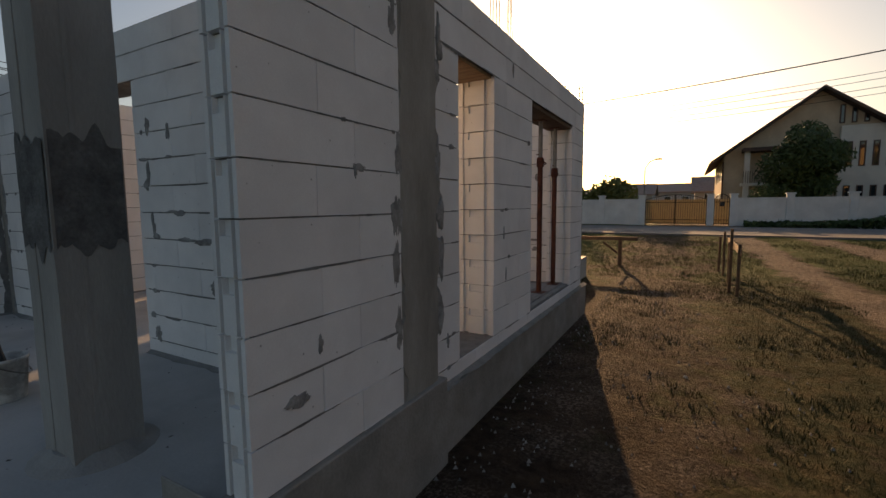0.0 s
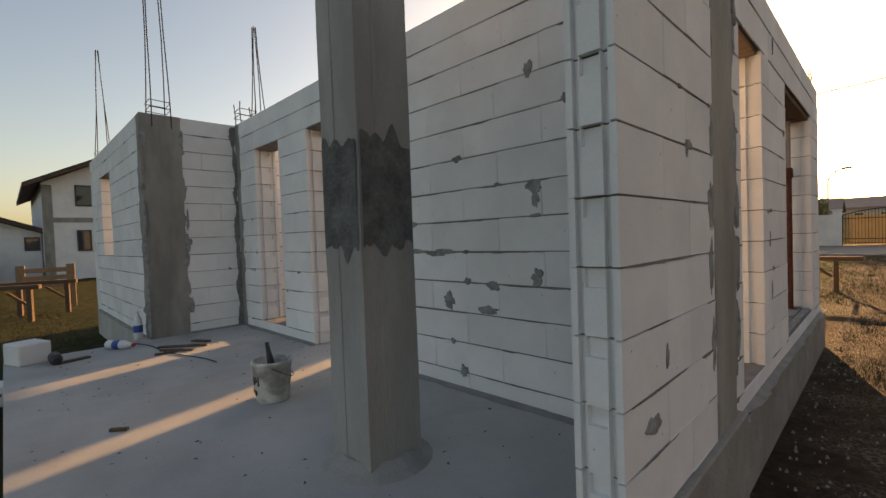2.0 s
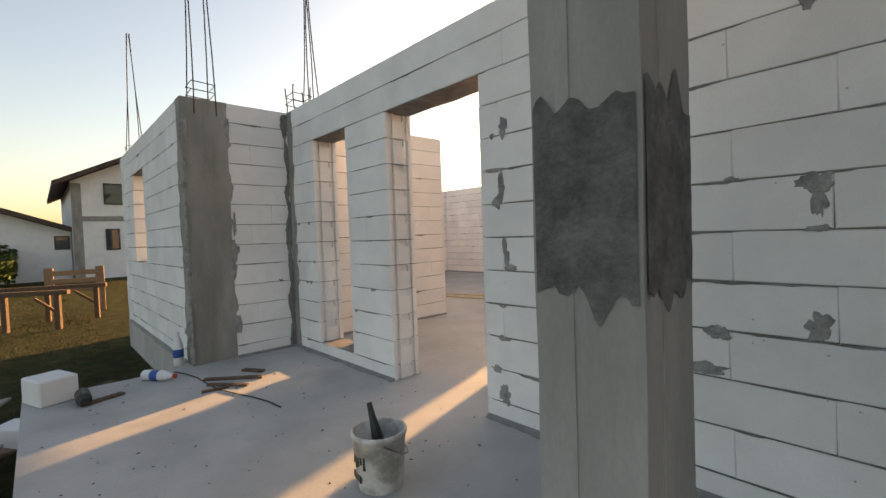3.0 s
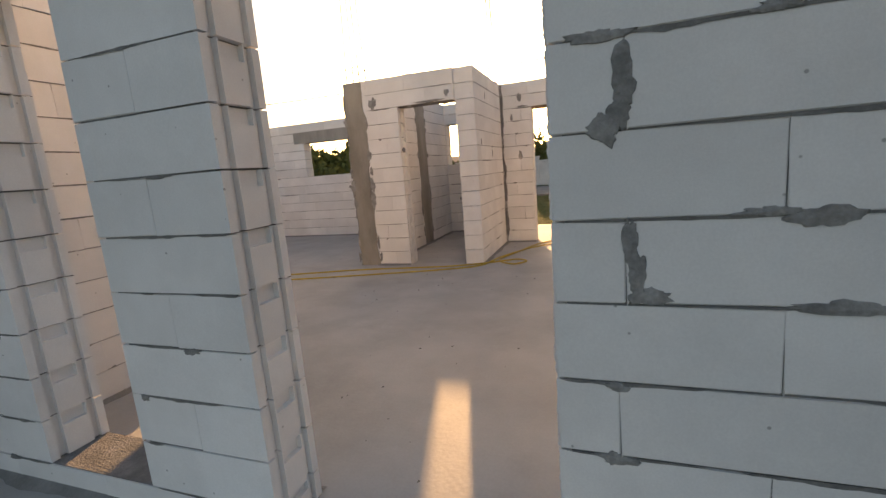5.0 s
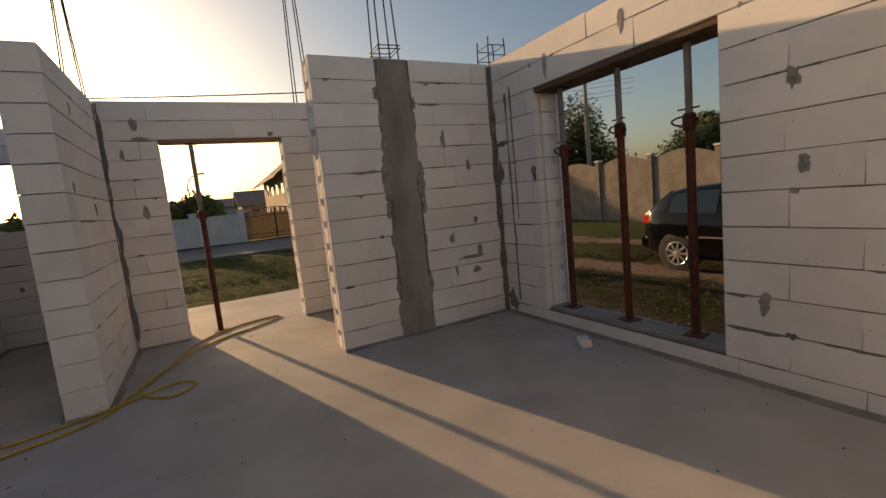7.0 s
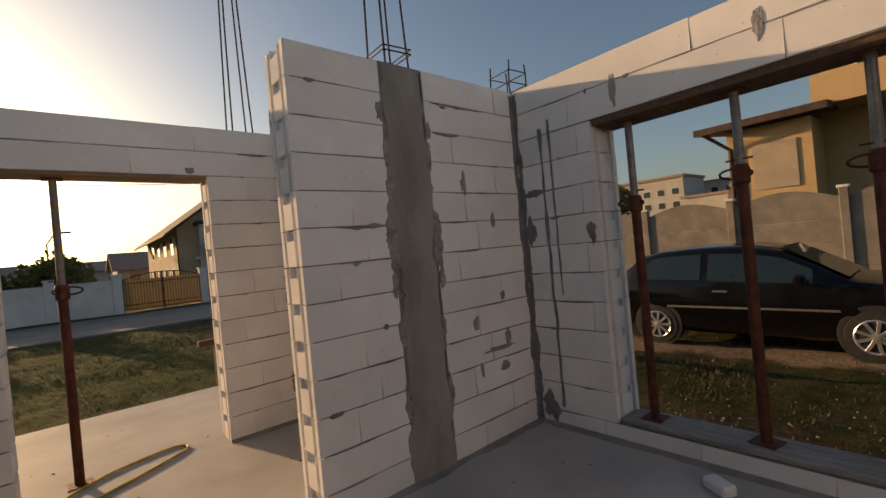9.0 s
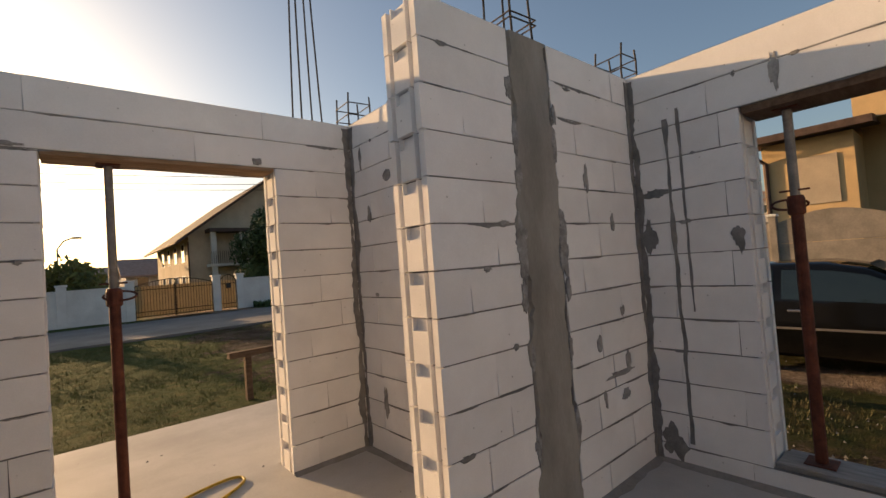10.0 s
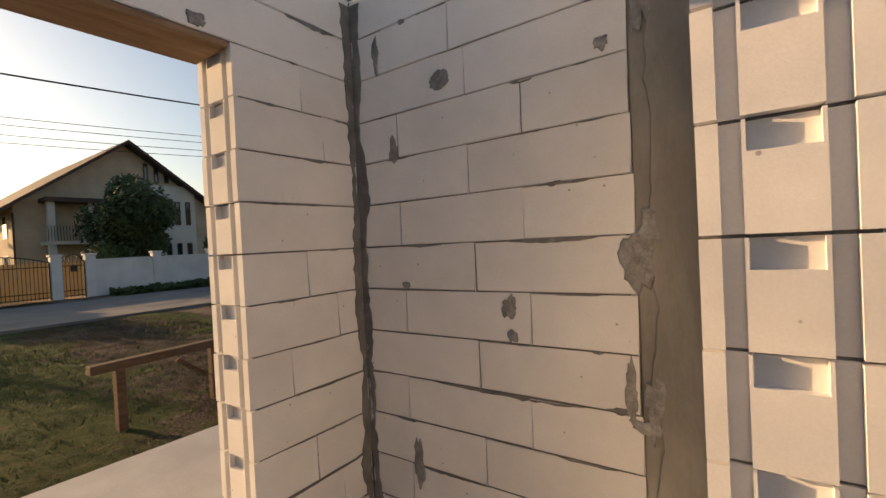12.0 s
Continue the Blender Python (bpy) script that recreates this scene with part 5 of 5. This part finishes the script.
big = gable_house("gable_house", "large ochre two-storey house with a broad dark gable roof", 4.5, 15.8, 41.5, 56, -0.2, 4.75, 8.95, M_HOUSE, M_ROOF, 0.9)
big.location.x = -0.75
part("pale_bay", boxes((11.3, 14.4, 41.2, 41.498, -0.2, 6.4)), M_HOUSE2, big, "pale rendered stair bay")
for i in range(4):
    window_part(big, 11.6 + 0.7 * i, 11.95 + 0.7 * i, 41.2, 3.6, 5.3, frame_mat=M_ROOF)
    window_part(big, 11.6 + 0.7 * i, 11.95 + 0.7 * i, 41.2, 0.8, 2.3, frame_mat=M_ROOF)
for i in range(3):
    window_part(big, 11.2 + 0.65 * i, 11.5 + 0.65 * i, 41.5, 6.6, 7.9 - 0.25 * i, frame_mat=M_ROOF)
for i, y in enumerate((43.0, 46.0, 49.0, 52.0)):
    window_part(big, y, y + 1.2, 4.5, 2.9, 4.3, "x", -1)
    window_part(big, y, y + 1.2, 4.5, 0.5, 1.9, "x", -1)
part("porch_roof", boxes((5.6, 10.5, 40.0, 41.49, 4.9, 5.15)), M_ROOF, big)
part("balcony", boxes((5.6, 10.0, 40.2, 41.49, 2.4, 2.6)), M_HOUSE2, big)
for x in (5.9, 7.9):
    part("balcony_pillar", boxes((x - 0.17, x + 0.17, 40.3, 40.64, -0.2, 4.898)), M_HOUSE2, big)
for x in [5.7 + 0.14 * i for i in range(30)]:
    part("baluster", boxes((x - 0.012, x + 0.012, 40.24, 40.27, 2.602, 3.5)), M_IRON, big)
part("downpipe", tube([(4.45, 41.4, 4.3), (4.45, 41.4, -0.1)], 0.05, 8), M_ROOF, big)

nb = gable_house("unfinished_house", "unfinished white block house with dark roof and windows", -40, -29, 1.6, 12.5, -0.6, 4.5, 7.2, M_BLOCK, M_ROOF, 0.7, "x")
for y0, z0, y1, z1 in ((2.9, 3.35, 3.75, 4.45), (2.9, 1.0, 3.5, 2.1), (5.0, 1.0, 6.2, 2.2), (5.0, 3.3, 6.2, 4.4)):
    window_part(nb, y0, y1, -29, z0, z1, "x", 1, M_BLACK)
part("ring_beam", boxes((-29.05, -28.98, 1.6, 12.5, 2.5, 2.75)), M_COLUMN, nb)
part("corner_column", boxes((-29.05, -28.975, 1.6, 2.0, -0.6, 4.4)), M_COLUMN, nb)
low = gable_house("lean_to_house", "low white block wing with a sloping dark roof", -39, -30, -7, 1.55, -0.6, 2.0, 3.6, M_BLOCK, M_ROOF, 0.5, "x")
window_part(low, 0.9, 1.5, -30, 1.1, 1.8, "x", 1, M_BLACK)

orange = thing("orange_house", "tall orange rendered house with a balcony behind the wall", "house")
part("house_shell", boxes((17.0, 27, -4, 7.4, -0.5, 7.9), (15.0, 27, 7.402, 9.7, -0.5, 4.5)), M_ORANGE, orange)
part("flat_roof", boxes((16.3, 27.6, -4.6, 7.9, 7.902, 8.2)), M_ROOF, orange)
bm = boxes((14.3, 27.4, 6.9, 10.5, 4.5, 4.72))
for v in bm.verts:
    if v.co.x > 20:
        v.co.z += 1.4
part("porch_roof", bm, M_ROOF, orange)
part("parapet", boxes((15.2, 16.99, 1.0, 7.39, 4.75, 5.7)), M_ORANGE, orange)
part("downpipe", tube([(14.4, 10.2, 4.5), (14.93, 9.6, 3.9), (14.93, 9.6, 0)], 0.07, 8), M_ROOF, orange)
part("recess", boxes((14.96, 15.0, 7.8, 9.0, 2.4, 3.9)), M_HOUSE, orange)
for y in (2.5, 5.2):
    window_part(orange, y, y + 1.3, 17.0, 5.7, 7.1, "x", -1)

for x0, x1, y0, y1, e, r in ((-34, -14, 92, 104, 2.6, 3.8), (-10, 14, 96, 108, 3.2, 4.8), (-12, -4, 80, 88, 2.6, 4.2), (2, 9, 66, 74, 2.6, 4.4), (-60, -40, 85, 96, 3.5, 6.0)):
    hh = gable_house("distant_house", "distant pale house with a low red-brown roof", x0, x1, y0, y1, -1, e, r, M_FAR, M_HAZEROOF, 0.5, "x")
    for k in range(int((x1 - x0) / 3)):
        window_part(hh, x0 + 1 + 3 * k, x0 + 2.2 + 3 * k, y0, 1.0, 2.4)
for x, y, w, ht in ((96, 50, 18, 13), (110, 34, 16, 12), (92, 36, 8, 8), (84, 25, 8, 8.5)):
    b = thing("apartment_block", "distant pale apartment block with rows of windows", "building", (x, y, -1), "distant blocks")
    part("house_shell", boxes((0, 12, -w / 2, w / 2, 0, ht)), M_FAR, b)
    part("roof", boxes((-0.3, 12.3, -w / 2 - 0.3, w / 2 + 0.3, ht, ht + 0.5)), M_HAZEROOF, b)
    for k in range(int(ht / 2.8)):
        for j in range(int(w / 3)):
            window_part(b, -w / 2 + 0.8 + 3 * j, -w / 2 + 2.4 + 3 * j, 0, 1.0 + 2.8 * k, 2.4 + 2.8 * k, "x", -1)

# ---------- trees, hedges, cables ----------
def tree(x, y, h, rad, leaves, seed, mat, label, droop=0.0, leaf=0.16):
    r = random.Random(seed)
    z = ground_z(x, y) if abs(x) < 40 and y < 40 else -0.3
    t = thing("tree", label, "tree", (x, y, z))
    bm = tube([(0, 0, -0.1), (0.05, 0.02, h * 0.25), (-0.03, 0.05, h * 0.55), (0.02, 0, h * 0.85)], 0.1, 8, [h * 0.03, h * 0.022, h * 0.014, h * 0.004])
    trunk = part("trunk", bm, M_BARK, t)
    lobes = []
    for i in range(11):
        a, q = r.uniform(0, 6.28), r.uniform(0.2, 0.75)
        p = Vector((math.cos(a) * rad * q, math.sin(a) * rad * q, h * r.uniform(0.3, 0.85)))
        lobes.append((p, rad * r.uniform(0.32, 0.55)))
        part("limb", tube([(0, 0, h * 0.2 + p.z * 0.25), tuple(p * 0.6 + Vector((0, 0, h * 0.12))), tuple(p)], 0.03, 5, [h * 0.012, h * 0.008, h * 0.003]), M_BARK, trunk)
    V, F = [], []
    for i in range(leaves):
        c, s = lobes[i % len(lobes)]
        d = Vector((r.gauss(0, 1), r.gauss(0, 1), r.gauss(0, 1))).normalized() * s * r.uniform(0.55, 1.1)
        p = c + d
        p.z -= droop * r.random() * rad
        if p.z < 0.3:
            continue
        u = Vector((r.uniform(-1, 1), r.uniform(-1, 1), r.uniform(-1, 1) - droop)).normalized() * leaf * r.uniform(0.6, 1.3)
        w = u.orthogonal().normalized() * leaf * 0.45
        b = len(V)
        V += [p - u, p + w, p + u, p - w]
        F.append((b, b + 1, b + 2, b + 3))
    link_mesh("crown", V, F, mat, t, kind="stuff")


def hedge(x0, x1, y0, y1, h, leaves, seed, mat, label):
    r = random.Random(seed)
    V, F = [], []
    z = -0.2
    for _ in range(leaves):
        x, y = r.uniform(x0, x1), r.uniform(y0, y1)
        top = h * (0.65 + 0.45 * noise.noise((x * 0.55, y * 0.4, seed)) + 0.2 * noise.noise((x * 2.1, y * 2, seed)))
        p = Vector((x, y, z + top * r.random() ** 0.45))
        u = Vector((r.uniform(-1, 1), r.uniform(-1, 1), r.uniform(-1, 1))).normalized() * r.uniform(0.1, 0.2)
        w = u.orthogonal().normalized() * 0.08
        b = len(V)
        V += [p - u, p + w, p + u, p - w]
        F.append((b, b + 1, b + 2, b + 3))
    tagged(link_mesh("hedge", V, F, mat), label=label, category="hedge", kind="stuff")


tree(8.0, 36.2, 6.3, 2.5, 15000, 3, M_LEAF, "dense dark green garden tree behind the street fence", leaf=0.15)
tree(5.9, 34.6, 2.2, 1.2, 3500, 5, M_LEAF, "low dark green bush behind the fence", leaf=0.12)
tree(13.2, 36.5, 3.0, 1.2, 3000, 6, M_LEAF, "small dark shrub behind the fence", leaf=0.12)
tree(19.5, 24.5, 7.4, 3.4, 16000, 8, M_LEAF2, "willow with drooping dark foliage behind the boundary wall", 0.7, 0.17)
tree(25, 20, 5.4, 2.6, 7000, 9, M_LEAF, "dark leafy tree behind the boundary wall", leaf=0.16)
hedge(-34, -1.5, 30.6, 33.5, 3.6, 26000, 4, M_LEAF2, "yellow-green hedge behind the street fence")
hedge(4.2, 16, 28.2, 29.2, 0.65, 3000, 6, M_LEAF, "low weeds along the foot of the fence")
hedge(-22, -10, 18, 24, 3.6, 22000, 7, M_LEAF2, "overgrown yellow-green bushes beyond the site")
hedge(-32, -24, -4, -0.5, 1.7, 5000, 8, M_LEAF, "low dark bushes in front of the neighbouring house")


def power_line(p0, p1, sag, rad=0.012):
    a, b = Vector(p0), Vector(p1)
    pts = [tuple(a.lerp(b, i / 24) - Vector((0, 0, sag * 4 * (i / 24) * (1 - i / 24)))) for i in range(25)]
    tagged(part("power_cable", tube(pts, rad, 5), M_WATER), label="black overhead power cable along the street", category="cable", group="overhead cables")


def pole(x, y, h):
    p = thing("utility_pole", "grey concrete utility pole with a crossarm", "pole", (x, y, -0.4))
    part("mast", tube([(0, 0, 0), (0, 0, h)], 0.14, 10, [0.16, 0.1]), M_POST, p)
    part("crossarm", boxes((-0.05, 0.05, -0.7, 0.7, h - 0.5, h - 0.4), bevel=0.01), M_GALV, p)


pole(17.0, 21.5, 8.2)
pole(-27, 19.6, 7.0)
power_line((-27, 19.6, 5.4), (17, 20.8, 7.2), 1.0, 0.022)
for k, dz in enumerate((0, 0.35, 0.8, 1.15)):
    power_line((-36, 28.3, 5.9 + dz * 0.5), (30, 28.3, 8.2 + dz), 1.6, 0.013)
lampost = thing("street_lamp", "street lamp on a slim pole beyond the fence", "lamp post", (-3.6, 62, -0.5))
part("mast", tube([(0, 0, 0), (0, 0, 6.0), (0.5, 0, 6.8), (1.2, 0, 7.1)], 0.07, 8), M_GALV, lampost)
part("lamp_head", boxes((1.1, 1.9, -0.15, 0.15, 7.0, 7.2), bevel=0.04), M_GALV, lampost)

# ---------- the single blocks ----------
for ob, holder in wall_jobs:
    ob.parent = holder
